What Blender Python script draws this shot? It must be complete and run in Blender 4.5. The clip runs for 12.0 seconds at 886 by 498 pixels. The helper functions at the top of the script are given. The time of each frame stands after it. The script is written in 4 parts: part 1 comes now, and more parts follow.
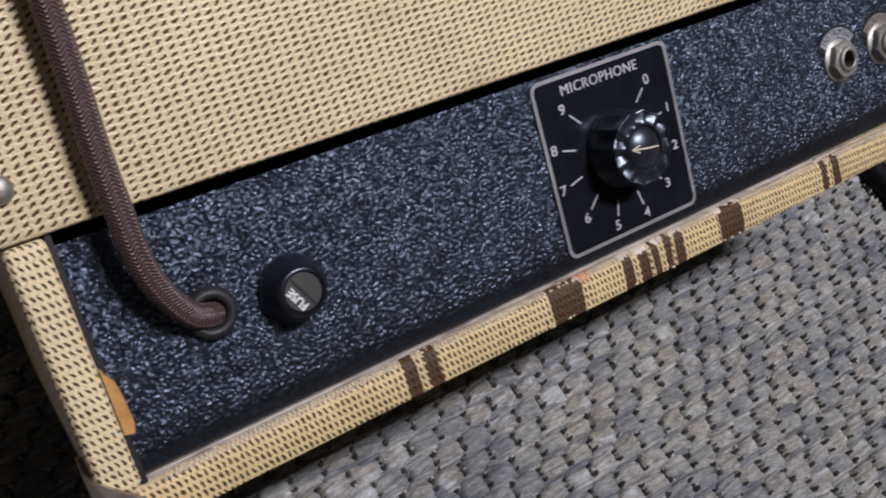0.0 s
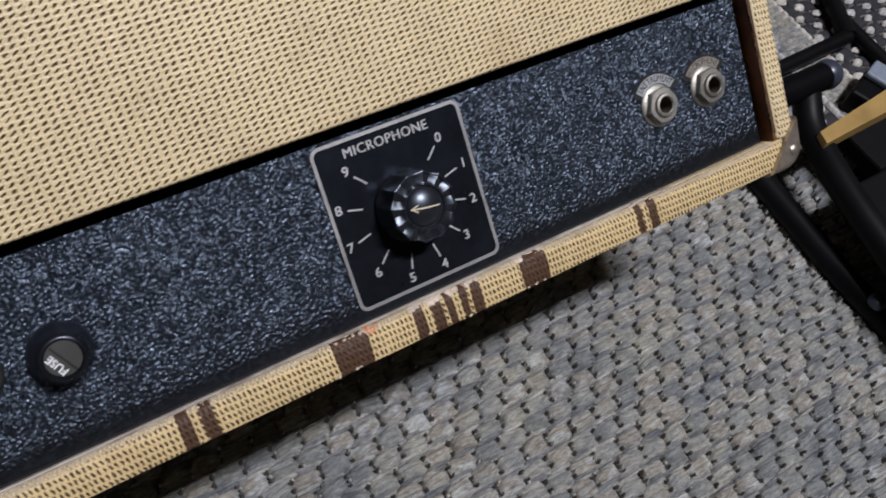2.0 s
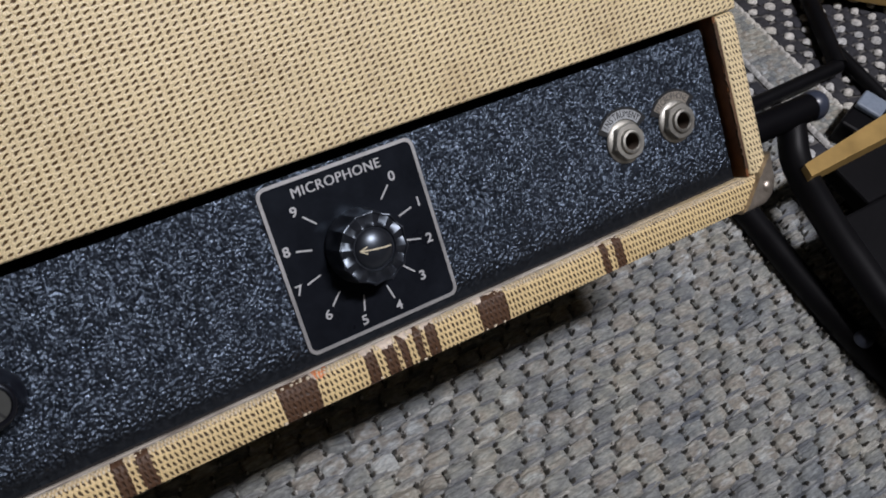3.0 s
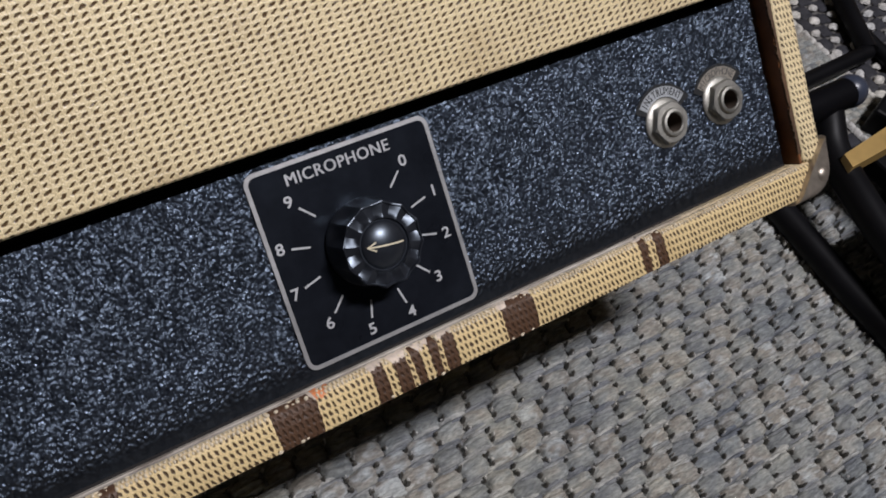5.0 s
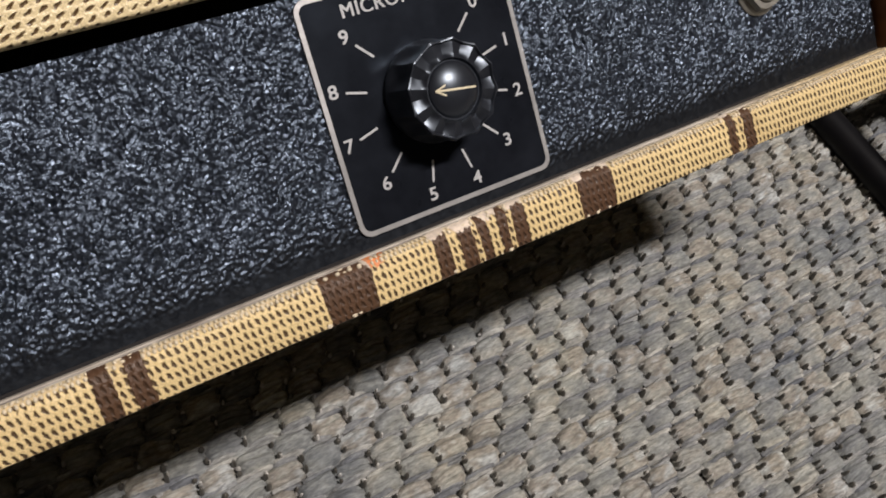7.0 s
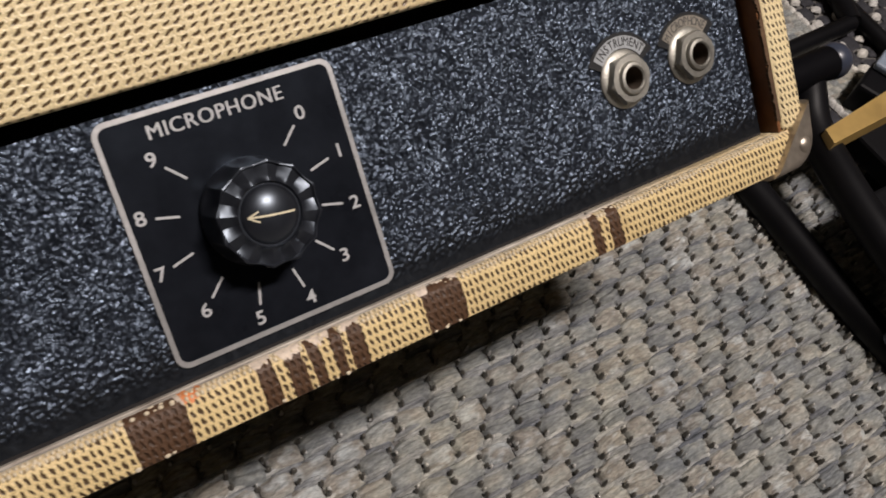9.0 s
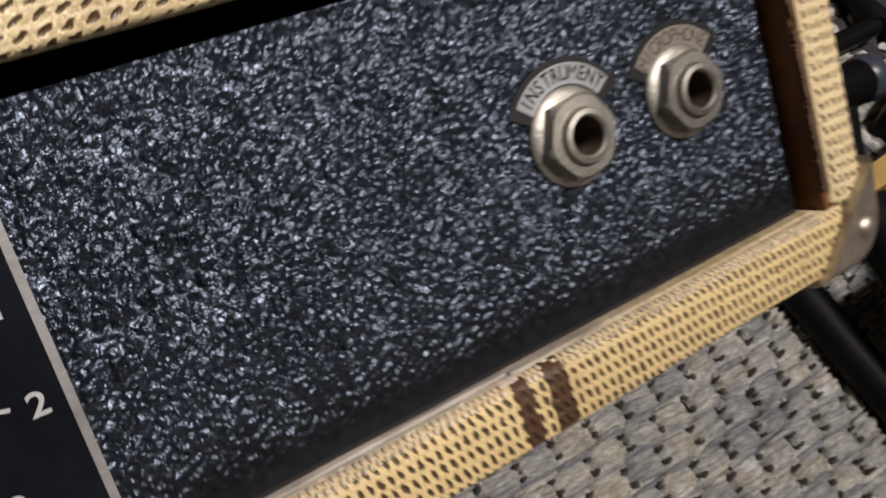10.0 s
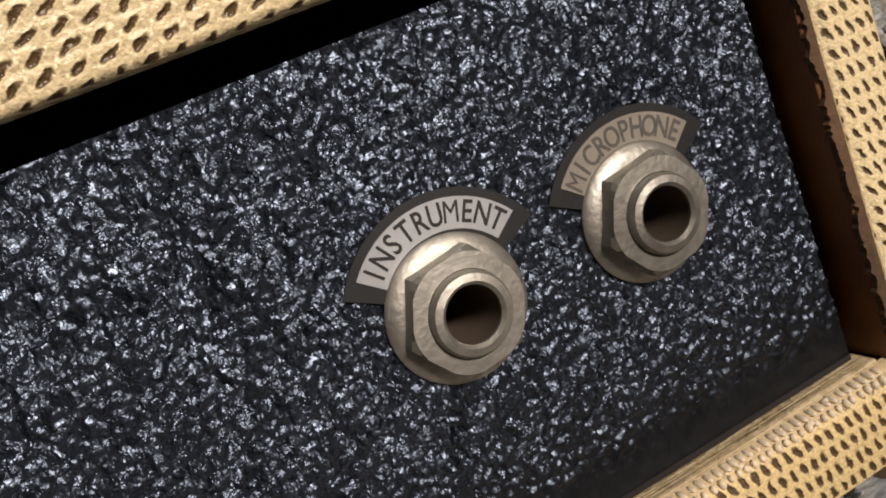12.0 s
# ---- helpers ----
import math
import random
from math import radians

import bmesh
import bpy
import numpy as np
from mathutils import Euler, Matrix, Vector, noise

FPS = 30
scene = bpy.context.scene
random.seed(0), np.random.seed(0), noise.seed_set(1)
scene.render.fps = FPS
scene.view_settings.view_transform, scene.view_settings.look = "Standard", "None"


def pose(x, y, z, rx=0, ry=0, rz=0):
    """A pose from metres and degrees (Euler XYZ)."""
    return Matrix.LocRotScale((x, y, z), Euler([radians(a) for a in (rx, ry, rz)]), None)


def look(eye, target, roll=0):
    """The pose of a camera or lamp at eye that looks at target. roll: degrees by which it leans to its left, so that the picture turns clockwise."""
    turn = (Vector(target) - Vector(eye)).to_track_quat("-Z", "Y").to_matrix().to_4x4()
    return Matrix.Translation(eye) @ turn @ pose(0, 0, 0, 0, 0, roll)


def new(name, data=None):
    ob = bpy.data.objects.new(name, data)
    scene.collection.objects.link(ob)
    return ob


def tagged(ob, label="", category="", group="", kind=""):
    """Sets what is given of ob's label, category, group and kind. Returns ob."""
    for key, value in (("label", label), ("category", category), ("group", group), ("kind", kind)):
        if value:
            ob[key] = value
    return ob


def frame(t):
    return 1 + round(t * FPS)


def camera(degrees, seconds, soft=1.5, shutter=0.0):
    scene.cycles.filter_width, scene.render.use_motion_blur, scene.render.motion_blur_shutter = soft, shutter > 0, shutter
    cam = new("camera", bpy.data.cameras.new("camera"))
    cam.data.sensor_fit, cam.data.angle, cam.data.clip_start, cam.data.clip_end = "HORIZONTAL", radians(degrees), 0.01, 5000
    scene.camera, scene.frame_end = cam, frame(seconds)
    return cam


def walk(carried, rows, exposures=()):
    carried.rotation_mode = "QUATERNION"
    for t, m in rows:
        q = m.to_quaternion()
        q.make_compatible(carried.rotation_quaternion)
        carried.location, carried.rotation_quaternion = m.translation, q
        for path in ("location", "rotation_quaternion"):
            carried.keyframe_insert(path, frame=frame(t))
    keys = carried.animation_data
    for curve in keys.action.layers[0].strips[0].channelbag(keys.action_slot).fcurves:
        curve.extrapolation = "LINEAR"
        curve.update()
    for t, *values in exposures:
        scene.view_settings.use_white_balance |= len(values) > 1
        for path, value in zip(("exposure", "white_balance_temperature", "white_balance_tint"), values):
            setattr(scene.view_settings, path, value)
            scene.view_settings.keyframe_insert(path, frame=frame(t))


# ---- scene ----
cam = camera(52.0, 12.0, soft=1.8, shutter=0.5)
# seconds, eye in metres, Euler angles in degrees
PATH = [
    (0.0, -0.1885, -0.0915, 0.3619, 34.73, -10.8, -32.57),
    (0.5, -0.1712, -0.1025, 0.3746, 33.98, -10.21, -32.06),
    (1.0, -0.1551, -0.1153, 0.3932, 33.35, -9.22, -31.81),
    (1.5, -0.1368, -0.1212, 0.399, 33.39, -8.67, -31.67),
    (2.0, -0.1174, -0.1233, 0.4011, 33.53, -8.26, -31.53),
    (2.5, -0.1028, -0.1269, 0.4016, 34.61, -7.72, -31.21),
    (3.0, -0.0944, -0.1248, 0.4004, 34.77, -7.67, -30.9),
    (3.2, -0.093, -0.1201, 0.3952, 35.1, -7.89, -31.26),
    (4.8, -0.0873, -0.1053, 0.3664, 35.42, -8.03, -31.43),
    (5.0, -0.0858, -0.1031, 0.3622, 35.16, -8.03, -31.56),
    (5.5, -0.0861, -0.0994, 0.3474, 34.93, -8.22, -31.74),
    (6.0, -0.1045, -0.1061, 0.3188, 33.83, -8.87, -31.44),
    (6.5, -0.1068, -0.1021, 0.3183, 33.34, -9.34, -31.05),
    (6.7, -0.1050, -0.1020, 0.3150, 33.63, -9.26, -30.98),
    (8.3, -0.0740, -0.0910, 0.3240, 33.11, -10.01, -30.62),
    (8.5, -0.0679, -0.0904, 0.3274, 33.47, -9.97, -30.98),
    (9.0, -0.0545, -0.0937, 0.3254, 34.3, -9.79, -31.84),
    (9.5, -0.0299, -0.0734, 0.2947, 33.2, -10.45, -31.57),
    (9.8, 0.006, -0.051, 0.27, 34.83, -11.06, -32.66),
    (10.0, 0.0238, -0.0421, 0.2581, 34.92, -9.92, -33.36),
    (10.2, 0.0231, -0.0301, 0.2458, 35.55, -12.18, -33.72),
    (10.5, 0.0459, -0.0109, 0.2421, 34.99, -10.65, -34.5),
    (10.8, 0.0557, -0.0117, 0.2414, 32.89, -8.83, -32.58),
    (11.0, 0.0588, -0.0138, 0.241, 33.87, -7.27, -32.68),
    (11.5, 0.0823, -0.0157, 0.2387, 32.1, -3.4, -30.63),
    (12.0, 0.0851, -0.0191, 0.2368, 33.08, -1.5, -31.07),
]
walk(cam, [(t, pose(*row)) for t, *row in PATH], [(0.0, 0.55, 6000.0, 22.0), (1.2, 0.56, 6000.0, 19.0), (3.0, 0.38, 6050.0, 17.0), (5.0, 0.42, 6100.0, 17.0), (6.0, 0.64, 6400.0, 16.0), (6.5, 0.82, 6650.0, 16.0), (8.5, 0.62, 6900.0, 18.0), (10.0, 0.58, 6950.0, 18.0), (11.0, 0.60, 7450.0, 18.0), (11.5, 0.52, 7550.0, 18.0), (12.0, 0.60, 7450.0, 19.0)])

# ---- world and lamps ----
world = bpy.data.worlds.new("room_air")
scene.world = world
world.use_nodes = True
wb = world.node_tree.nodes["Background"]
wb.inputs[0].default_value = (1.0, 0.88, 0.76, 1)
wb.inputs[1].default_value = 0.002


def lamp(name, kind, eye, target, energy, size, colour):
    data = bpy.data.lights.new(name, kind)
    data.energy, data.color = energy, colour
    if kind == "AREA":
        data.shape, data.size, data.size_y = "RECTANGLE", size[0], size[1]
    else:
        data.shadow_soft_size = size
    ob = new(name, data)
    ob.matrix_world = look(eye, target)
    return ob


lamp("ceiling_lamp_light", "AREA", (0.49, -0.55, 2.3), (0.49, 0.0, 0.1), 42.5, (0.55, 0.14), (1.0, 0.97, 0.93))
lamp("window_light", "AREA", (-1.6, -1.2, 1.6), (0.0, 0.0, 0.15), 0.15, (0.9, 0.9), (1.0, 0.9, 0.8))

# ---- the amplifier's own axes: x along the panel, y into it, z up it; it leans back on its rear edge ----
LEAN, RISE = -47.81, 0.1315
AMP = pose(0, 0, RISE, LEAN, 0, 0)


# ---- node helpers ----
class Mat:
    def __init__(self, name, rough=0.5, metal=0.0, colour=(0.5, 0.5, 0.5)):
        self.m = bpy.data.materials.new(name)
        self.m.use_nodes = True
        self.t = self.m.node_tree
        self.b = self.t.nodes["Principled BSDF"]
        self.b.inputs["Roughness"].default_value = rough
        self.b.inputs["Metallic"].default_value = metal
        self.b.inputs["Base Color"].default_value = (*colour, 1)

    def node(self, kind):
        return self.t.nodes.new(kind)

    def put(self, value, socket):
        if isinstance(value, bpy.types.NodeSocket):
            self.t.links.new(value, socket)
        elif isinstance(value, tuple) and len(value) == 3 and socket.type == "RGBA":
            socket.default_value = (*value, 1)
        else:
            socket.default_value = value

    def math(self, op, a, b=0.0, c=0.0, clamp=False):
        n = self.node("ShaderNodeMath")
        n.operation, n.use_clamp = op, clamp
        for v, s in zip((a, b, c), n.inputs):
            self.put(v, s)
        return n.outputs[0]

    def coords(self, kind="Object", scale=(1, 1, 1)):
        n = self.node("ShaderNodeTexCoord")
        mp = self.node("ShaderNodeMapping")
        mp.inputs["Scale"].default_value = scale
        self.t.links.new(n.outputs[kind], mp.inputs["Vector"])
        return mp.outputs[0]

    def noise(self, vec, scale, detail=2.0, rough=0.5):
        n = self.node("ShaderNodeTexNoise")
        self.put(vec, n.inputs["Vector"])
        n.inputs["Scale"].default_value, n.inputs["Detail"].default_value = scale, detail
        n.inputs["Roughness"].default_value = rough
        return n.outputs["Fac"]

    def ramp(self, fac, stops):
        n = self.node("ShaderNodeValToRGB")
        e = n.color_ramp.elements
        while len(e) < len(stops):
            e.new(0.5)
        for el, (p, c) in zip(e, stops):
            el.position, el.color = p, (*c, 1) if len(c) == 3 else c
        self.put(fac, n.inputs[0])
        return n.outputs[0]

    def mix(self, fac, a, b, blend="MIX"):
        n = self.node("ShaderNodeMix")
        n.data_type, n.blend_type = "RGBA", blend
        self.put(fac, n.inputs[0])
        self.put(a, n.inputs[6])
        self.put(b, n.inputs[7])
        return n.outputs[2]

    def bump(self, height, strength, distance):
        n = self.node("ShaderNodeBump")
        n.inputs["Distance"].default_value = distance
        self.put(strength, n.inputs["Strength"])
        self.put(height, n.inputs["Height"])
        last = self.b.inputs["Normal"]
        if last.links:
            self.t.links.new(last.links[0].from_socket, n.inputs["Normal"])
        self.t.links.new(n.outputs[0], last)

    def base(self, value):
        self.put(value, self.b.inputs["Base Color"])

    def rough(self, value):
        self.put(value, self.b.inputs["Roughness"])


def simple(name, colour, rough=0.5, metal=0.0, grain=300.0, spread=0.25, bump=0.0, bump_scale=900.0, dirt=40.0, spec=0.5, sheen=(1.0, 1.0, 1.0)):
    """A surface with fine grain and broad blotches, and an optional relief."""
    m = Mat(name, rough, metal, colour)
    m.b.inputs["Specular IOR Level"].default_value = spec
    m.b.inputs["Specular Tint"].default_value = (*sheen, 1)
    v = m.coords()
    fine, broad = m.noise(v, grain, 3), m.noise(v, dirt, 3)
    both = m.math("MULTIPLY_ADD", broad, 0.6, m.math("MULTIPLY", fine, 0.4))
    lo = tuple(c * (1 - spread) for c in colour)
    hi = tuple(min(1, c * (1 + spread)) for c in colour)
    m.base(m.ramp(both, [(0.3, lo), (0.7, hi)]))
    m.rough(m.math("MULTIPLY_ADD", broad, 0.25, rough - 0.12, clamp=True))
    if bump:
        m.bump(m.noise(v, bump_scale, 3), bump, 0.0004)
    return m.m


def tweed(name, cream, dash, lean_deg, long=0.95, thick=0.36, cell=(0.00262, 0.00164), stripes=(), brown=(0.072, 0.036, 0.018), bald=None, lacquer=0.1, stagger=0.06):
    """Lacquered woven cloth: slanted dark floats on pale yarn. The UV map is in metres.
    stripes: where v runs through brown yarn, in millimetres."""
    m = Mat(name, 0.42, 0.0)
    n = m.node("ShaderNodeTexCoord")
    uv = n.outputs["UV"]
    wob = m.node("ShaderNodeTexNoise")
    wob.inputs["Scale"].default_value, wob.inputs["Detail"].default_value = 700, 2
    m.put(uv, wob.inputs["Vector"])
    wc = m.node("ShaderNodeSeparateColor")
    m.put(wob.outputs["Color"], wc.inputs[0])
    wide = m.node("ShaderNodeTexNoise")
    wide.inputs["Scale"].default_value = 60
    m.put(uv, wide.inputs["Vector"])
    sp = m.node("ShaderNodeSeparateXYZ")
    m.put(uv, sp.inputs[0])
    PU, PV = cell
    u = m.math("MULTIPLY_ADD", m.math("SUBTRACT", wc.outputs[0], 0.5), 0.0016, sp.outputs[0])
    v = m.math("MULTIPLY_ADD", m.math("SUBTRACT", wc.outputs[1], 0.5), 0.0009, sp.outputs[1])
    v = m.math("MULTIPLY_ADD", wide.outputs["Fac"], 0.0012, v)
    vr = m.math("DIVIDE", v, PV)
    row = m.math("FLOOR", vr)
    fv = m.math("SUBTRACT", m.math("FRACT", vr), 0.5)
    half = m.math("MULTIPLY", row, stagger)
    ur = m.math("ADD", m.math("DIVIDE", u, PU), half)
    fu = m.math("SUBTRACT", m.math("FRACT", ur), 0.5)
    x, y = m.math("MULTIPLY", fu, PU * 1000), m.math("MULTIPLY", fv, PV * 1000)
    c, s = math.cos(radians(lean_deg)), math.sin(radians(lean_deg))
    p = m.math("MULTIPLY_ADD", x, c, m.math("MULTIPLY", y, s))
    q = m.math("MULTIPLY_ADD", y, c, m.math("MULTIPLY", x, -s))
    d = m.math("ADD", m.math("POWER", m.math("DIVIDE", p, long), 2.0), m.math("POWER", m.math("DIVIDE", q, thick), 2.0))
    hole = m.math("SUBTRACT", 1.0, m.math("SMOOTH_MIN", d, 1.0, 0.3), clamp=True)
    fine = m.noise(m.coords("UV", (1, 1, 1)), 2600, 2)
    hole = m.math("MULTIPLY_ADD", m.math("SUBTRACT", m.noise(m.coords("UV", (1, 1, 1)), 1500, 3), 0.5), 0.85, hole)
    mask = m.ramp(hole, [(0.04, (0, 0, 0)), (0.54, (1, 1, 1))])
    broad = m.noise(m.coords("UV", (1, 1, 1)), 35, 4)
    tone = m.ramp(m.math("MULTIPLY_ADD", broad, 0.3, m.math("MULTIPLY", fine, 0.7)),
                  [(0.3, tuple(k * 0.70 for k in cream)), (0.52, cream), (0.75, tuple(min(0.95, k * 1.25) for k in cream))])
    stain = m.ramp(m.noise(m.coords("UV", (1, 1, 1)), 24, 4, 0.6), [(0.30, (0.80, 0.76, 0.72)), (0.42, (1.0, 1.0, 1.0)), (0.64, (1.0, 1.0, 1.0)), (0.72, (1.05, 1.07, 1.12))])
    tone = m.mix(1.0, tone, stain, "MULTIPLY")
    if bald:
        # rubbed pale along the shoulder of the board
        rub = m.math("MULTIPLY_ADD", m.math("SUBTRACT", m.noise(m.coords("UV", (1, 0.25, 1)), 420, 3), 0.5), 0.004, sp.outputs[0])
        rub = m.math("MULTIPLY", m.math("SUBTRACT", rub, bald), 900.0, clamp=True)
        mask = m.mix(m.math("MULTIPLY", rub, 0.85), mask, (0.0, 0.0, 0.0))
        hole = m.math("MULTIPLY", hole, m.math("MULTIPLY_ADD", rub, -0.85, 1.0))
        tone = m.mix(m.math("MULTIPLY", rub, 0.6), tone, (0.58, 0.48, 0.33))
    cloth = m.mix(mask, tone, dash)
    if stripes:
        # yarns change in steps of one thread, a little unevenly from row to row
        jag = m.math("MULTIPLY_ADD", m.math("SUBTRACT", m.noise(m.coords("UV", (420, 60, 1)), 1.0, 2), 0.5), 1.2, m.math("MULTIPLY", v, 1000.0))
        place = m.math("DIVIDE", m.math("ADD", jag, 185.0), 370.0)
        n = m.node("ShaderNodeValToRGB")
        n.color_ramp.interpolation = "CONSTANT"
        e = n.color_ramp.elements
        e.remove(e[1])
        e[0].position, e[0].color = 0.0, (0, 0, 0, 1)
        for a, b in stripes:
            for at, tint in ((a, 1.0), (b, 0.0)):
                el = e.new((at + 185.0) / 370.0)
                el.color = (tint, tint, tint, 1)
        m.put(place, n.inputs[0])
        dark = m.mix(mask, m.mix(fine, tuple(k * 0.8 for k in brown), tuple(k * 1.5 for k in brown)), tuple(k * 0.68 for k in brown))
        cloth = m.mix(n.outputs[0], cloth, dark)
    m.base(cloth)
    m.rough(m.math("MULTIPLY_ADD", fine, 0.35, 0.32))
    thread = m.math("SINE", m.math("MULTIPLY", m.math("MULTIPLY_ADD", fu, 0.35, fv), 6.2832))
    m.bump(m.math("MULTIPLY_ADD", thread, 0.10, m.math("MULTIPLY", hole, -0.6)), 1.0, 0.0005)
    m.bump(fine, 0.22, 0.0002)
    m.b.inputs["Coat Weight"].default_value = lacquer
    m.b.inputs["Coat Roughness"].default_value = 0.24
    m.t.links.new(m.b.inputs["Normal"].links[0].from_socket, m.b.inputs["Coat Normal"])
    m.b.inputs["Specular IOR Level"].default_value = 0.4
    return m.m


CREAM = (0.80, 0.655, 0.385)
M_TWEED = tweed("tweed_cloth", CREAM, (0.098, 0.054, 0.018), 29, 1.26, 0.42, (0.0028, 0.00183), lacquer=0.6, stagger=0.0)
M_TWEED_EDGE = tweed("tweed_cloth_edge", CREAM, (0.085, 0.052, 0.026), -31, 1.04, 0.40, (0.0025, 0.00168), stagger=0.03)
STRIPES = [(-97.2, -93.4), (-90.3, -86.4), (-44.4, -31.6), (-13.7, -9.4), (-6.8, -2.8), (-0.8, 2.2), (4.4, 7.5), (10.0, 13.2), (31.2, 43.2), (85.5, 88.9), (92.2, 95.4)]
M_STRIPED = tweed("tweed_striped_edge", (0.72, 0.555, 0.28), (0.085, 0.052, 0.026), -21, 1.14, 0.47, (0.0025, 0.00168), STRIPES, bald=0.1884, stagger=0.03)
M_RIB = simple("rubbed_cloth_rib", (0.66, 0.57, 0.42), 0.7, grain=700, spread=0.35, bump=0.5)
M_FRAY = simple("frayed_yarn", (0.66, 0.57, 0.42), 0.8, grain=900, bump=0.6)


def ledge_skin():
    """Rubbed ledge: bare greyish wood, with the weave of the cloth still on it towards one end."""
    m = Mat("worn_ledge", 0.65)
    v = m.coords()
    sp = m.node("ShaderNodeSeparateXYZ")
    m.put(v, sp.inputs[0])
    grain, blot = m.noise(m.coords("Object", (60, 900, 900)), 1.0, 3), m.noise(v, 90, 3)
    bare = m.ramp(m.math("MULTIPLY_ADD", grain, 0.5, m.math("MULTIPLY", blot, 0.5)), [(0.34, (0.13, 0.105, 0.085)), (0.45, (0.34, 0.30, 0.255)), (0.56, (0.46, 0.42, 0.36)), (0.7, (0.66, 0.61, 0.54))])
    weave = m.noise(m.coords("Object", (900, 500, 500)), 1.0, 3, 0.6)
    cloth = m.ramp(m.math("MULTIPLY_ADD", weave, 0.6, m.math("MULTIPLY", blot, 0.4)), [(0.3, (0.26, 0.20, 0.10)), (0.5, (0.46, 0.36, 0.21)), (0.68, (0.60, 0.50, 0.32))])
    worn = m.math("MULTIPLY_ADD", m.math("SUBTRACT", sp.outputs[0], 0.085), 22.0, m.math("SUBTRACT", blot, 0.5), clamp=True)
    m.base(m.mix(worn, bare, cloth))
    m.bump(grain, 0.7, 0.0008)
    m.bump(weave, worn, 0.0005)
    return m.m


M_LIP = ledge_skin()
M_WOOD = simple("stained_inner_wood", (0.20, 0.078, 0.027), 0.45, grain=220, spread=0.5, bump=0.25)
M_CHIP = simple("peeled_veneer", (0.50, 0.26, 0.075), 0.5, grain=260, spread=0.35, bump=0.3)
# near-black for inside parts, and for painted shade in narrow gaps
M_DARK = simple("dark_parts_and_gap_shade", (0.012, 0.010, 0.010), 0.9, grain=200)
M_PLATE = simple("black_anodised_plate", (0.007, 0.008, 0.011), 0.30, grain=600, spread=0.3, bump=0.05, bump_scale=1500, spec=0.22, sheen=(0.6, 0.78, 1.0), dirt=70)
M_PRINT = simple("pale_print", (0.43, 0.44, 0.45), 0.45, grain=900, spread=0.18)
M_WHITEPRINT = simple("white_stamped_print", (0.78, 0.79, 0.80), 0.5, grain=900, spread=0.15)
M_BORDER = simple("worn_aluminium_border", (0.46, 0.46, 0.46), 0.42, 0.7, grain=700, spread=0.2, bump=0.1)
M_BAKELITE = simple("black_bakelite", (0.011, 0.012, 0.016), 0.38, grain=500, spread=0.3, bump=0.05, bump_scale=500, spec=0.9, sheen=(0.7, 0.84, 1.0))
for key, val in (("Coat Weight", 0.12), ("Coat Roughness", 0.34), ("Coat IOR", 1.8)):
    M_BAKELITE.node_tree.nodes["Principled BSDF"].inputs[key].default_value = val
M_FUSE = simple("black_fuse_plastic", (0.006, 0.006, 0.009), 0.3, grain=500, spread=0.3, bump=0.04, spec=0.6, sheen=(0.75, 0.85, 1.0))
M_CAP = simple("grey_worn_bakelite", (0.045, 0.047, 0.043), 0.5, grain=500, spread=0.2)
M_POINTER = simple("yellowed_pointer_paint", (0.74, 0.67, 0.48), 0.5, grain=900)
M_NICKEL = simple("dull_nickel", (0.40, 0.39, 0.35), 0.50, 0.9, grain=700, spread=0.3, bump=0.18, bump_scale=1300)
M_CHROME = simple("scuffed_nickel_corner", (0.38, 0.335, 0.28), 0.40, 0.85, grain=300, spread=0.45, bump=0.55, bump_scale=230)
M_BORE = simple("jack_barrel_inside", (0.11, 0.085, 0.065), 0.55, 0.3)
M_LABEL = simple("silver_label", (0.50, 0.53, 0.55), 0.42, 0.55, grain=800, spread=0.15)
M_LABEL_AGED = simple("yellowed_silver_label", (0.35, 0.32, 0.27), 0.45, 0.5, grain=800, spread=0.2)
M_LABEL_RIM = simple("dusty_label_rim", (0.012, 0.013, 0.014), 0.5, grain=600, spread=0.3)
M_INK = simple("black_ink", (0.015, 0.014, 0.014), 0.6)
M_INK_FADED = simple("faded_ink", (0.085, 0.080, 0.072), 0.6, grain=900, spread=0.4)
M_RUBBER = simple("black_rubber", (0.014, 0.014, 0.015), 0.5, grain=400, bump=0.1)
M_ORANGE = simple("orange_paint_smear", (0.66, 0.23, 0.08), 0.6, grain=700, spread=0.5, bump=0.4)
M_WORNPATCH = simple("worn_pale_cloth", (0.58, 0.49, 0.40), 0.75, grain=800, spread=0.5, bump=0.6)
M_STEEL = simple("black_powder_coated_steel", (0.004, 0.004, 0.005), 0.45, grain=600, bump=0.08, spec=0.14)
M_FOAM = simple("black_foam_sleeve", (0.003, 0.003, 0.004), 0.55, grain=700, bump=0.2, spec=0.06)
M_BALL = simple("glossy_black_rubber_end", (0.035, 0.043, 0.066), 0.34, grain=300, bump=0.05, spec=0.6)
M_BLUEGREY = simple("grey_plastic_cap", (0.20, 0.24, 0.30), 0.4, grain=500)
M_TANWOOD = simple("tan_wood_edge", (0.36, 0.235, 0.075), 0.5, grain=120, spread=0.25, bump=0.1)
M_BLACKBOX = simple("black_textured_vinyl", (0.005, 0.005, 0.006), 0.7, grain=500, bump=0.4, bump_scale=500, spec=0.1)
M_WALL = simple("plain_wall_paint", (0.13, 0.12, 0.11), 0.8, grain=30, dirt=2, spread=0.06)


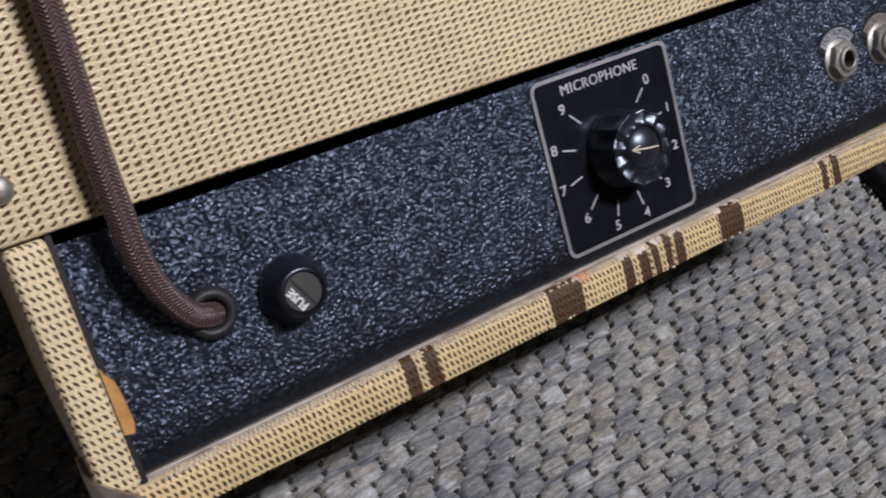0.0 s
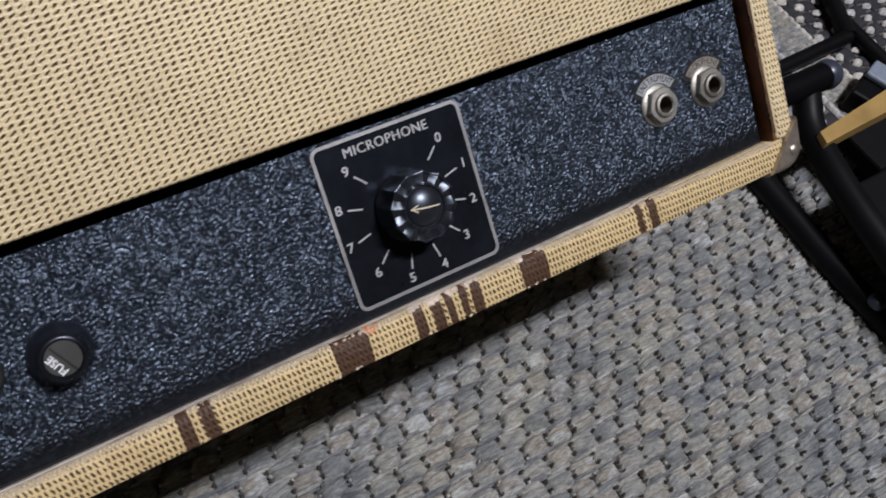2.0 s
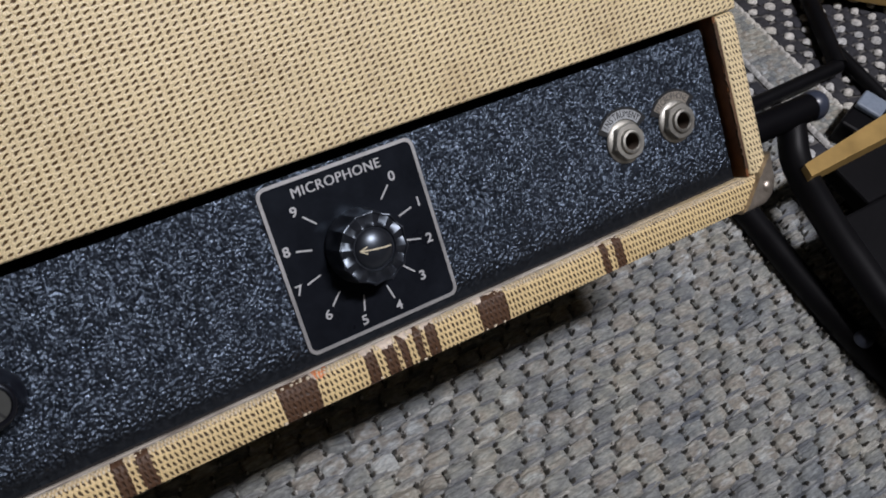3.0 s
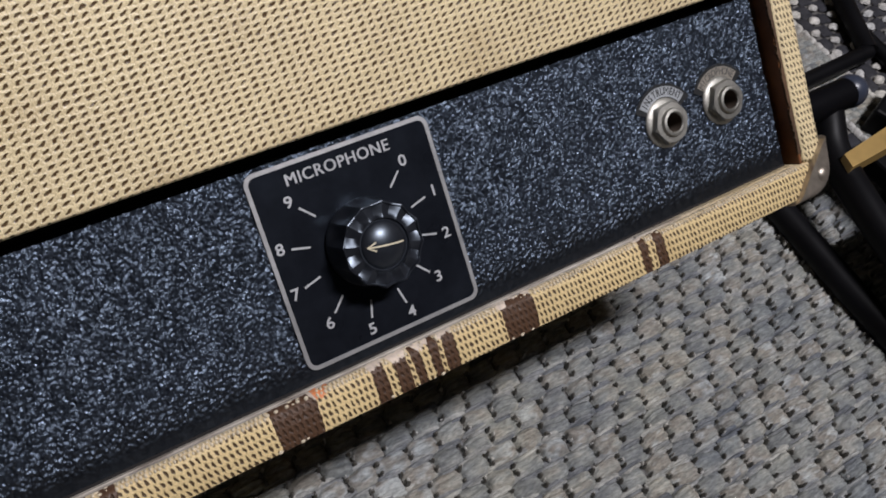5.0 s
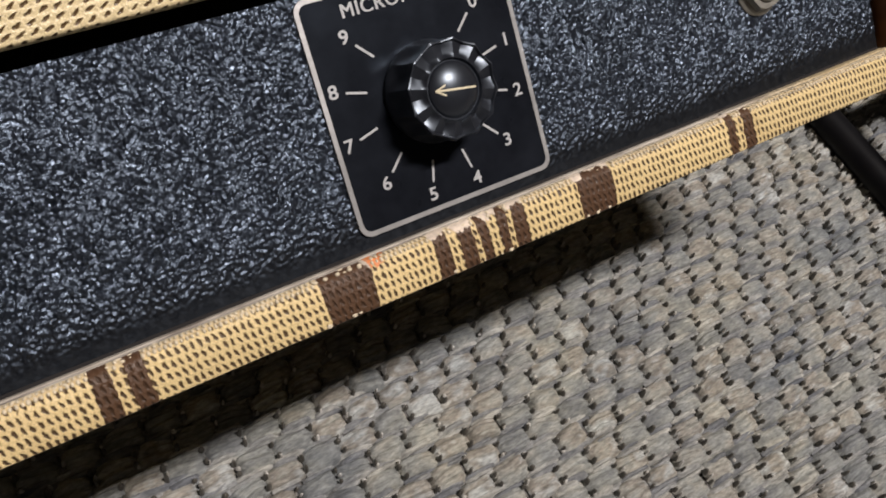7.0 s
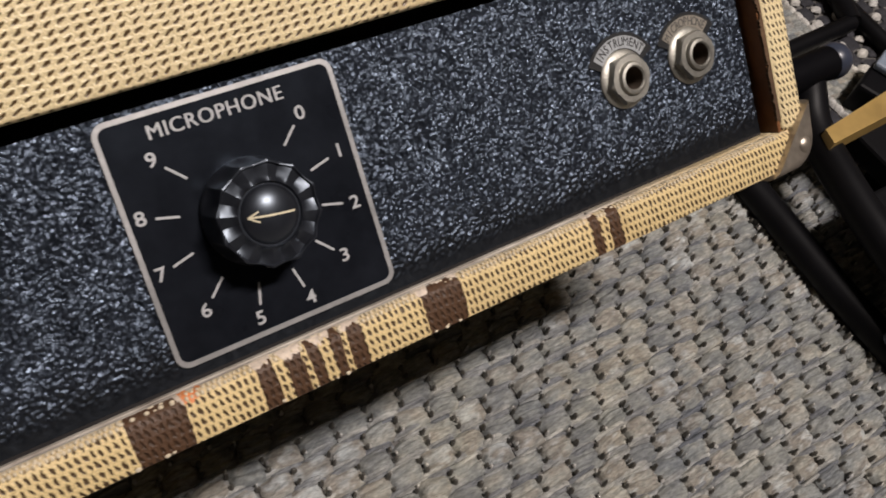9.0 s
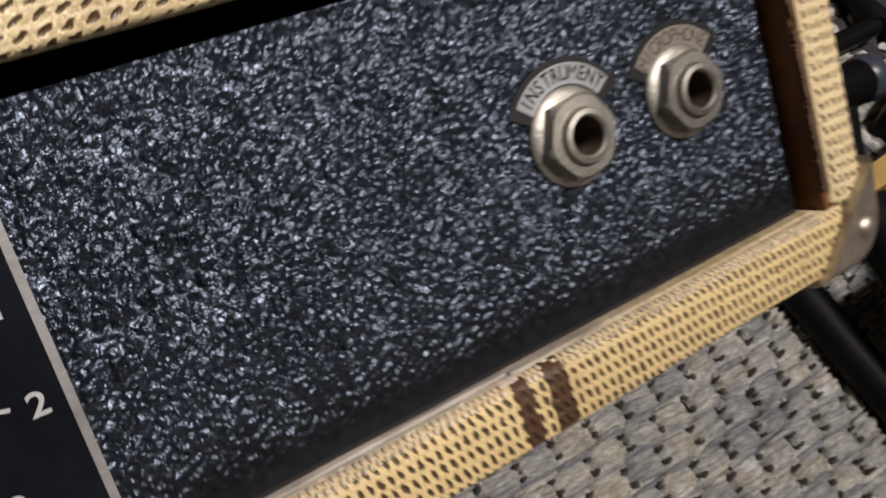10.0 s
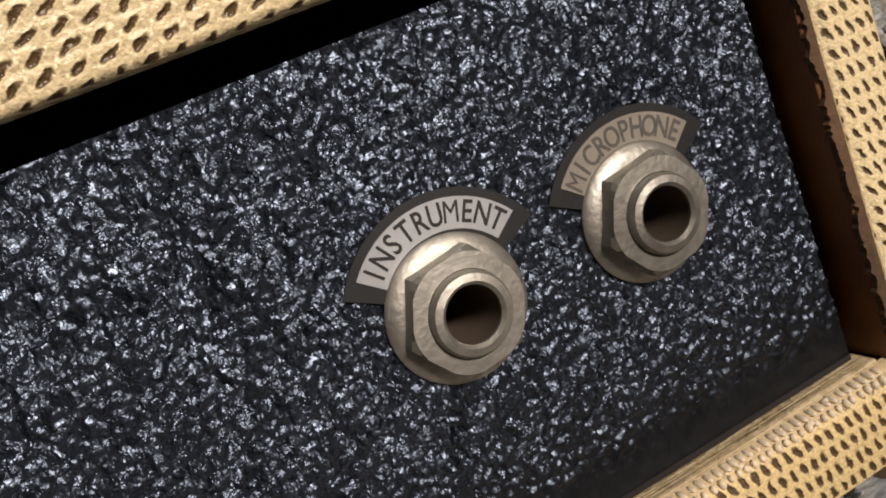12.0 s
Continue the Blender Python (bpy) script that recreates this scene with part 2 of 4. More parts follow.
def crinkle():
    """Black crinkled leatherette: small glossy flakes, each with its own tilt."""
    m = Mat("black_crinkle_leatherette", 0.3, 0.0, (0.008, 0.009, 0.013))
    v = m.coords()
    broad, mid = m.noise(v, 45, 3), m.noise(v, 500, 3)
    sp = m.node("ShaderNodeSeparateXYZ")
    m.put(v, sp.inputs[0])
    # the foot of the panel is rubbed smooth, and darker and less glossy
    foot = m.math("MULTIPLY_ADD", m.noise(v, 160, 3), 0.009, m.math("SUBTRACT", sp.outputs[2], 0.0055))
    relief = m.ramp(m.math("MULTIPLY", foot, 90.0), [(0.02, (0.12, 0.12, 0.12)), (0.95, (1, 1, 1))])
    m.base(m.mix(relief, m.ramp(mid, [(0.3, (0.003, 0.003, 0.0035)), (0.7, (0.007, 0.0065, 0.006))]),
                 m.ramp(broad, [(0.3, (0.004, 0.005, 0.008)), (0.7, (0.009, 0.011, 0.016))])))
    m.rough(m.math("MULTIPLY_ADD", mid, 0.26, 0.24))
    m.b.inputs["IOR"].default_value = 1.75
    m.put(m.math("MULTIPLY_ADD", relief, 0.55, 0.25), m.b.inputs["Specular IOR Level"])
    m.b.inputs["Specular Tint"].default_value = (0.61, 0.77, 1.0, 1)
    wob = m.node("ShaderNodeTexNoise")
    wob.inputs["Scale"].default_value, wob.inputs["Detail"].default_value = 620, 3
    m.put(v, wob.inputs["Vector"])
    off = m.node("ShaderNodeVectorMath")
    off.operation = "MULTIPLY_ADD"
    m.put(wob.outputs["Color"], off.inputs[0])
    off.inputs[1].default_value = (0.0024, 0.0024, 0.0024)
    m.put(m.coords("Object", (1.4, 1.0, 0.72)), off.inputs[2])
    for size, tilt in ((0.0019, 0.66), (0.0008, 0.46)):
        big = m.node("ShaderNodeVectorMath")
        big.operation = "SCALE"
        m.put(off.outputs[0], big.inputs[0])
        big.inputs["Scale"].default_value = 1 / size
        cell = m.node("ShaderNodeTexVoronoi")
        cell.inputs["Scale"].default_value = 1.0
        m.put(big.outputs[0], cell.inputs["Vector"])
        arm, way, dot = (m.node("ShaderNodeVectorMath") for _ in range(3))
        arm.operation, way.operation, dot.operation = "SUBTRACT", "SUBTRACT", "DOT_PRODUCT"
        m.put(big.outputs[0], arm.inputs[0])
        m.put(cell.outputs["Position"], arm.inputs[1])
        m.put(cell.outputs["Color"], way.inputs[0])
        way.inputs[1].default_value = (0.5, 0.5, 0.5)
        m.put(arm.outputs[0], dot.inputs[0])
        m.put(way.outputs[0], dot.inputs[1])
        m.bump(dot.outputs["Value"], relief, size * tilt)
    return m.m


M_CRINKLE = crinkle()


def braid():
    """Brown cotton braid; u runs along the cord and v around it."""
    m = Mat("brown_cotton_braid", 0.42)
    n = m.node("ShaderNodeTexCoord")
    sp = m.node("ShaderNodeSeparateXYZ")
    m.put(n.outputs["UV"], sp.inputs[0])
    fold = m.math("ABSOLUTE", m.math("SUBTRACT", m.math("FRACT", m.math("DIVIDE", sp.outputs[1], 2.0)), 0.5))
    w = m.math("SINE", m.math("MULTIPLY", m.math("MULTIPLY_ADD", fold, 2.2, m.math("MULTIPLY", sp.outputs[0], 1.25)), 6.2832))
    rib = m.math("POWER", m.math("MULTIPLY", fold, 2.0), 3.5)
    fine = m.noise(m.coords(), 2500, 2)
    fleck = m.math("MULTIPLY_ADD", rib, 1.0, 0.12)
    m.base(m.ramp(m.math("MULTIPLY_ADD", m.math("MULTIPLY", w, fleck), 0.36, m.math("MULTIPLY_ADD", fine, 0.34, 0.28)),
                  [(0.15, (0.010, 0.005, 0.005)), (0.46, (0.046, 0.022, 0.019)), (0.64, (0.15, 0.092, 0.084)), (0.8, (0.46, 0.37, 0.35))]))
    m.bump(m.math("MULTIPLY_ADD", w, 0.16, fold), 0.8, 0.0011)
    m.b.inputs["Sheen Weight"].default_value = 0.08
    m.bump(fine, 0.4, 0.0002)
    return m.m


M_BRAID = braid()


def yarn(name, stops, spread=0.35):
    """Chunky woven yarn: strands differ a little in tone, patches of the weave differ more; fibres run along x."""
    m = Mat(name, 0.85)
    g = m.node("ShaderNodeNewGeometry")
    fib = m.noise(m.coords("Object", (150, 430, 300)), 1.0, 2, 0.55)
    blot = m.noise(m.coords("Object", (110, 160, 160)), 1.0, 2)
    tone = m.ramp(m.math("MULTIPLY_ADD", g.outputs["Random Per Island"], spread, m.math("MULTIPLY_ADD", blot, 1.3, -0.15 - spread / 2)), stops)
    shade = m.ramp(fib, [(0.28, (0.74, 0.74, 0.74)), (0.5, (1.08, 1.08, 1.08)), (0.72, (1.34, 1.34, 1.34))])
    fine = m.noise(m.coords("Object", (420, 1300, 900)), 1.0, 2, 0.6)
    shade = m.mix(1.0, shade, m.ramp(fine, [(0.3, (0.70, 0.70, 0.70)), (0.7, (1.30, 1.30, 1.30))]), "MULTIPLY")
    worn = m.ramp(m.noise(m.coords(), 22, 2), [(0.36, (0.86, 0.89, 0.93)), (0.5, (1.0, 1.0, 1.0)), (0.66, (1.06, 1.05, 1.0))])
    m.base(m.mix(1.0, m.mix(1.0, tone, worn, "MULTIPLY"), shade, "MULTIPLY"))
    m.bump(fib, 0.5, 0.0009)
    m.bump(fine, 0.6, 0.0005)
    return m.m


M_YARN = yarn("grey_basket_yarn", [(0.0, (0.135, 0.143, 0.147)), (0.22, (0.178, 0.187, 0.182)), (0.42, (0.215, 0.222, 0.208)), (0.6, (0.258, 0.254, 0.226)), (0.78, (0.205, 0.188, 0.162)), (1.0, (0.335, 0.352, 0.345))], 0.8)
M_WEFT = yarn("bluish_weft_yarn", [(0.0, (0.105, 0.112, 0.124)), (0.5, (0.195, 0.200, 0.200)), (1.0, (0.315, 0.312, 0.286))], 0.9)
M_KNOT = simple("dark_warp_thread", (0.075, 0.070, 0.060), 0.3, grain=900)
M_PALE = yarn("pale_yarn", [(0.0, (0.34, 0.33, 0.31)), (1.0, (0.50, 0.49, 0.46))])
M_BLACKYARN = yarn("black_yarn", [(0.0, (0.012, 0.012, 0.016)), (1.0, (0.03, 0.03, 0.036))])
M_BACKING = simple("carpet_backing", (0.11, 0.105, 0.10), 0.9, grain=300, spread=0.4)
M_PLAIN = simple("plain_grey_weave", (0.17, 0.165, 0.155), 0.9, grain=420, spread=0.45, bump=0.8, bump_scale=300)


# ---- mesh helpers ----
def part(name, bm, material, parent=None, label="", smooth=None):
    """Links a bmesh as one mesh object, under a thing or a part."""
    me = bpy.data.meshes.new(name)
    bm.to_mesh(me)
    bm.free()
    for mat in material if isinstance(material, (list, tuple)) else (material,):
        me.materials.append(mat)
    if smooth is not None:
        for p in me.polygons:
            p.use_smooth = True
        if smooth < 179:
            me.set_sharp_from_angle(angle=radians(smooth))
    ob = new(name, me)
    ob.parent = parent
    if label:
        ob["label"] = label
    return ob


def thing(name, label, category, m=Matrix(), group="", kind=""):
    ob = new(name)
    ob.matrix_world = m
    ob.empty_display_size = 0.02
    return tagged(ob, label, category, group, kind)


def add_box(bm, x0, x1, y0, y1, z0, z1, bevel=0.0, seg=2):
    r = bmesh.ops.create_cube(bm, size=1.0)
    vs = r["verts"]
    bmesh.ops.scale(bm, vec=(x1 - x0, y1 - y0, z1 - z0), verts=vs)
    bmesh.ops.translate(bm, vec=((x0 + x1) / 2, (y0 + y1) / 2, (z0 + z1) / 2), verts=vs)
    if bevel:
        es = list({e for v in vs for e in v.link_edges})
        bmesh.ops.bevel(bm, geom=es, offset=bevel, segments=seg, profile=0.5, affect="EDGES")
    return bm


def box(*a, **k):
    return add_box(bmesh.new(), *a, **k)


def lathe(profile, seg=40, centre=(0, 0, 0), bm=None, wave=None):
    """Turns (radius, y) rows about the y axis; y points into the panel. wave(i, a) scales the radius of row i."""
    bm = bm or bmesh.new()
    rings = []
    for i, (r, y) in enumerate(profile):
        if r == 0:
            rings.append([bm.verts.new((centre[0], centre[1] + y, centre[2]))])
            continue
        ring = []
        for k in range(seg):
            a = 2 * math.pi * k / seg
            f, dy = wave(i, a) if wave else (1.0, 0.0)
            ring.append(bm.verts.new((centre[0] + r * f * math.cos(a), centre[1] + y + dy, centre[2] + r * f * math.sin(a))))
        rings.append(ring)
    for a, b in zip(rings, rings[1:]):
        for k in range(seg):
            j = (k + 1) % seg
            q = [a[k % len(a)], a[j % len(a)], b[j % len(b)], b[k % len(b)]]
            q = list(dict.fromkeys(q))
            if len(q) > 2:
                bm.faces.new(q)
    bmesh.ops.recalc_face_normals(bm, faces=bm.faces)
    return bm


def tube_mesh(points, radius, seg=14, lengthwise=0.0015, around=12, bm=None):
    """A round cord along a smooth line; its UV map counts braid cells."""
    bm = bm or bmesh.new()
    pts = [Vector(p) for p in points]
    fine = []
    for i in range(len(pts) - 1):
        a, b, c, d = pts[max(0, i - 1)], pts[i], pts[i + 1], pts[min(len(pts) - 1, i + 2)]
        n = max(2, int((c - b).length / 0.003)) if len(pts) > 2 else 2
        for k in range(n):
            t = k / n
            fine.append(0.5 * ((2 * b) + (c - a) * t + (2 * a - 5 * b + 4 * c - d) * t * t + (3 * b - a - 3 * c + d) * t ** 3))
    fine.append(pts[-1])
    uvl = bm.loops.layers.uv.verify()
    side, rings, run = None, [], [0.0]
    for i, p in enumerate(fine):
        d = (fine[min(i + 1, len(fine) - 1)] - fine[max(i - 1, 0)]).normalized()
        if side is None:
            side = d.orthogonal().normalized()
        side = (side - d * side.dot(d)).normalized()
        up = d.cross(side)
        rings.append([bm.verts.new(p + radius * (math.cos(2 * math.pi * k / seg) * side + math.sin(2 * math.pi * k / seg) * up)) for k in range(seg)])
        if i:
            run.append(run[-1] + (p - fine[i - 1]).length)
    for i in range(len(rings) - 1):
        for k in range(seg):
            j = (k + 1) % seg
            f = bm.faces.new((rings[i][k], rings[i][j], rings[i + 1][j], rings[i + 1][k]))
            for lp, (uu, vv) in zip(f.loops, ((i, k), (i, k + 1), (i + 1, k + 1), (i + 1, k))):
                lp[uvl].uv = (run[uu] / lengthwise, vv * around / seg)
    bm.faces.new(rings[0][::-1])
    bm.faces.new(rings[-1])
    return bm


def unwrap(bm, turned=False):
    """Box-projected UV map in metres."""
    uvl = bm.loops.layers.uv.verify()
    bm.normal_update()
    for f in bm.faces:
        n = [abs(c) for c in f.normal]
        k = n.index(max(n))
        for lp in f.loops:
            x, y, z = lp.vert.co
            uv = ((y, z), (x, z), (x, y))[k]
            lp[uvl].uv = (uv[1], uv[0]) if turned else uv
    return bm


def lettering(name, text, size, material, parent, place, turn=0.0, thick=0.00012, bold=0.0, space=1.0, narrow=1.0):
    """Raised printed letters on the panel's face; turn is in degrees, to the left."""
    cu = bpy.data.curves.new(name, "FONT")
    cu.body, cu.size, cu.align_x, cu.align_y, cu.extrude, cu.offset = text, size, "CENTER", "CENTER", thick, 0.0 if "M" in text else bold
    cu.resolution_u, cu.space_character = 4, space
    tmp = bpy.data.objects.new(name, cu)
    scene.collection.objects.link(tmp)
    me = bpy.data.meshes.new_from_object(tmp.evaluated_get(bpy.context.evaluated_depsgraph_get()))
    bpy.data.objects.remove(tmp)
    bpy.data.curves.remove(cu)
    me.name = name
    me.transform(Matrix.Translation(place) @ Matrix.Rotation(radians(90), 4, "X") @ Matrix.Rotation(radians(turn), 4, "Z") @ Matrix.Diagonal((narrow, 1, 1, 1)))
    me.materials.clear()
    me.materials.append(material)
    ob = new(name, me)
    ob.parent = parent
    return ob


# ---- the room: floor, walls, ceiling ----
room = box(-2.2, 2.6, -2.4, 2.2, -0.12, -0.0035)
tagged(part("floor", room, M_PLAIN), "flat grey woven carpet floor of the room", "floor", kind="structure")
for name, b in (("wall_north", (-2.3, 2.7, 2.2, 2.3)), ("wall_south", (-2.3, 2.7, -2.5, -2.4)), ("wall_west", (-2.3, -2.2, -2.4, 2.2)), ("wall_east", (2.6, 2.7, -2.4, 2.2))):
    tagged(part(name, box(*b, -0.12, 2.5), M_WALL), "plain pale painted room wall", "wall", kind="structure")
tagged(part("ceiling", box(-2.3, 2.7, -2.5, 2.3, 2.5, 2.6), M_WALL), "plain pale painted ceiling", "ceiling", kind="structure")
fixture = thing("ceiling_lamp", "long white ceiling lamp with a frosted underside", "lamp", pose(0.49, -0.55, 2.5))
part("lamp_body", box(-0.32, 0.32, -0.09, 0.09, -0.185, 0.0, bevel=0.012), M_PRINT, fixture)


# ---- carpet: woven floats, each one a small cushion of a few strands ----
def cushions(centres, a, b, h, lift=0.0, jitter=0.0, nu=9, nv=7, strands=0, oval=0.0, edge=(2.6, 2.4)):
    """One mesh of cushion-shaped yarn floats, elongated along x; strands: how many threads lie side by side."""
    us, vs = np.linspace(-1, 1, nu), np.linspace(-1, 1, nv)
    U, V = np.meshgrid(us, vs, indexing="ij")
    prof = (1 - np.abs(U) ** edge[0]) ** 0.6 * np.clip(1 - np.abs(V) ** edge[1], 0, 1) ** 0.6
    U, V = U * np.sqrt(1 - oval * V ** 2), V * np.sqrt(1 - oval * U ** 2)
    rng = np.random.RandomState(5)
    verts, faces, count = [], [], 0
    quad = np.array([[i * nv + j, (i + 1) * nv + j, (i + 1) * nv + j + 1, i * nv + j + 1] for i in range(nu - 1) for j in range(nv - 1)])
    for cx, cy in centres:
        sa, sb, sh = 1 + rng.uniform(-1, 1, 3) * (jitter, jitter * 1.3, jitter * 2.5)
        sk = rng.uniform(-0.16, 0.16)
        p1, p2, k1 = rng.uniform(0, 6.28), rng.uniform(0, 6.28), rng.uniform(1.0, 2.4)
        x = cx + rng.uniform(-1, 1) * jitter * a * 0.5 + U * a * sa
        belly = 0.84 + 0.16 * np.cos(U * 1.5) if strands else 0.86 + 0.14 * np.sqrt(1 - U ** 2 * 0.9)
        y = cy + rng.uniform(-1, 1) * jitter * b * 0.6 + V * b * sb * belly + sk * U * b + 0.06 * b * np.sin(2 * k1 * U + p2)
        z = prof.copy()
        if strands:
            n = rng.choice([strands - 1, strands, strands, strands + 1])
            deep = rng.uniform(0.18, 0.6)
            wave = 0.5 + 0.5 * np.cos(n * 3.1416 * (V + 0.12 * np.sin(k1 * U + p1)) + p2)
            z = z * (1 - deep * wave ** 2 * (1 - 0.5 * np.abs(V))) + 0.10 * U * rng.uniform(-1, 1) + 0.10 * V * rng.uniform(-1, 1)
        z = lift + h * sh * (z - 0.35)
        verts.append(np.stack([x, y, z], -1).reshape(-1, 3))
        faces.append(quad + count)
        count += nu * nv
    me = bpy.data.meshes.new("floats")
    me.from_pydata(np.concatenate(verts).tolist(), [], np.concatenate(faces).tolist())
    me.shade_smooth()
    return me


def carpet_mesh(name, me, material, label, category="carpet"):
    me.name = name
    me.materials.append(material)
    return tagged(new(name, me), label, category, kind="stuff")


PX, PY = 0.0142, 0.00925
near = [((i + 0.44 * (j % 2)) * PX - 0.0008 * (j // 2) - 0.300, j * PY - 0.2352) for i in range(-1, 48) for j in range(54)]
near = [(x, y) for x, y in near if -0.30 < x < 0.336]
carpet_mesh("carpet_yarn", cushions(near, PX * 0.51, PY * 0.51, 0.0039, 0.0008, 0.12, 13, 15, 3, 0.0, (3.2, 2.8)), M_YARN, "chunky grey and beige basket-weave carpet yarn")
rs = np.random.RandomState(21)
under = [(x + PX * 0.25 + rs.uniform(-0.002, 0.002), y + PY * (0.40 + 0.22 * k) + rs.uniform(-0.0005, 0.0005)) for x, y in near for k in (0, 1)]
carpet_mesh("carpet_weft", cushions(under, PX * 0.46, PY * 0.16, 0.0026, 0.0008, 0.22, 9, 5), M_WEFT, "thin bluish grey weft strands between the carpet yarns")
knots = [(x + PX / 2 + rs.uniform(-0.0005, 0.0005), y + dy + rs.uniform(-0.0003, 0.0003)) for x, y in near for dy in (-0.0024, 0.0020)]
carpet_mesh("carpet_knots", cushions(knots, 0.0010, 0.0010, 0.0034, 0.0031, 0.22, 7, 7, 0, 0.5), M_KNOT, "dark warp threads between the carpet yarns")
specks = [(x + PX / 2 + rs.uniform(-0.0003, 0.0012), y + rs.choice([-0.0032, -0.0004, 0.0030]) + rs.uniform(-0.0004, 0.0004)) for x, y in near]
carpet_mesh("carpet_specks", cushions(specks, 0.00075, 0.0007, 0.0028, 0.0032, 0.3, 5, 5, 0, 0.5), M_PALE, "tiny white thread ends beside the warp threads")
tagged(part("carpet_backing", box(-0.34, 0.70, -0.27, 0.32, -0.0034, -0.0012), M_BACKING), "dark backing cloth of the woven carpet", "carpet", kind="stuff")

# black and white part of the rug, with a grey band between two pale lines
CX, CY = 0.0085, 0.0098
cells = [(i, j) for i in range(28) for j in range(28)]
spots = [(0.4005 + i * CX, 0.0 + j * CY, (i + j) % 2) for i, j in cells] + [(0.3435 + i * CX, 0.02 + j * CY, (i + j) % 2) for i in range(2) for j in range(20)]
carpet_mesh("rug_white_yarn", cushions([(x, y) for x, y, k in spots if k], CX * 0.50, CY * 0.34, 0.0018, 0.0012, 0.14, 9, 7, 0, 0.6), M_PALE, "white yarn floats of a black and white rug", "rug")
carpet_mesh("rug_black_yarn", cushions([(x, y) for x, y, k in spots if not k], CX * 0.60, CY * 0.54, 0.0014, 0.0004, 0.10), M_BLACKYARN, "black yarn floats of a black and white rug", "rug")
band = [(0.3645 + (i + 0.5 * (j % 2)) * 0.0062, -0.02 + j * 0.0042) for i in range(5) for j in range(66)]
carpet_mesh("rug_band_yarn", cushions(band, 0.0036, 0.0026, 0.0014, 0.0004, 0.12), M_YARN, "plain grey woven band of the rug", "rug")
lines = [(x, -0.02 + j * 0.006) for x in (0.3605, 0.3935) for j in range(46)]
carpet_mesh("rug_line_yarn", cushions(lines, 0.0022, 0.0038, 0.0026, 0.0008, 0.05), M_PALE, "pale stitched line along the rug band", "rug")

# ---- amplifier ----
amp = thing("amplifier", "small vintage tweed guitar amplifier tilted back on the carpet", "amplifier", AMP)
XL, XR, TH = -0.172, 0.1629, 0.0103
XS, XO = 0.1648, 0.1752
YF, ZB, ZT = -0.0065, -0.0158, -0.0038
DEEP, TOP, COVER_Z = 0.160, 0.300, 0.0626

# bottom board, wrapped in striped cloth
cuts = [XL - TH, *[-0.17 + 0.01 * i for i in range(35)], XO]


def wrapped_board(cuts, section):
    """Extrudes a (y, z) section along x; the UV map is in metres, v along x."""
    bm = bmesh.new()
    uvl = bm.loops.layers.uv.verify()
    run = [0.0]
    for a, b in zip(section, section[1:]):
        run.append(run[-1] + math.dist(a, b))
    rows = [[bm.verts.new((x, y, z)) for y, z in section] for x in cuts]
    for i in range(len(cuts) - 1):
        for k in range(len(section) - 1):
            f = bm.faces.new((rows[i][k], rows[i][k + 1], rows[i + 1][k + 1], rows[i + 1][k]))
            for lp, (xx, kk) in zip(f.loops, ((i, k), (i, k + 1), (i + 1, k + 1), (i + 1, k))):
                lp[uvl].uv = (run[kk], cuts[xx])
    bm.faces.new(rows[0][::-1])
    bm.faces.new(rows[-1])
    bmesh.ops.recalc_face_normals(bm, faces=bm.faces)
    return bm


SECTION = [(DEEP, ZT), (DEEP, ZB), (YF + 0.0016, ZB), (YF + 0.0004, ZB + 0.0005), (YF, ZB + 0.0017), (YF, ZT - 0.0028), (YF + 0.0003, ZT - 0.0016), (YF + 0.0010, ZT - 0.0007), (YF + 0.0020, ZT - 0.0001), (YF + 0.0034, ZT + 0.0001)]
board = wrapped_board(cuts, SECTION)


def trim_corners(bm):
    """Takes the sharp lower corners off the boards, where the metal corners are rounded."""
    for x, side in ((XO, 1), (XL - TH, -1)):
        bmesh.ops.bisect_plane(bm, geom=[*bm.verts, *bm.edges, *bm.faces], plane_co=(x - 0.0036 * side, 0, ZB + 0.0036), plane_no=(side, 0, -1), clear_outer=True)
    return bm


trim_corners(board)
bottom = part("bottom_board", board, M_STRIPED, amp, "cream tweed covered board with brown woven stripes", smooth=35)
part("ledge", box(XL, XR, -0.0018, DEEP, ZT - 0.004, ZT + 0.0004, bevel=0.0003), M_LIP, amp, "worn bare grey wooden ledge")
part("ledge_strip", box(XL, XR, YF + 0.0030, -0.0024, ZT - 0.004, ZT + 0.0002, bevel=0.0003), M_LIP, amp, "rubbed outer strip of the ledge")

part("ledge_end", box(0.088, XR, YF + 0.0032, -0.0015, ZT - 0.0036, ZT + 0.0005, bevel=0.0004), M_LIP, amp, "cloth-covered end of the ledge")
# two black strips stand in for the shade in the crack and under the panel
part("ledge_crack_shade", box(XL, XR, -0.0026, -0.0016, ZT - 0.0038, ZT - 0.0002), M_DARK, amp, "dark strip for the shade in the ledge crack")
part("panel_gap_shade", box(XL + 0.0014, XR - 0.0014, -0.0003, 0.0012, ZT + 0.0004, ZT + 0.0012), M_DARK, amp, "dark strip for the shade in the gap under the panel")

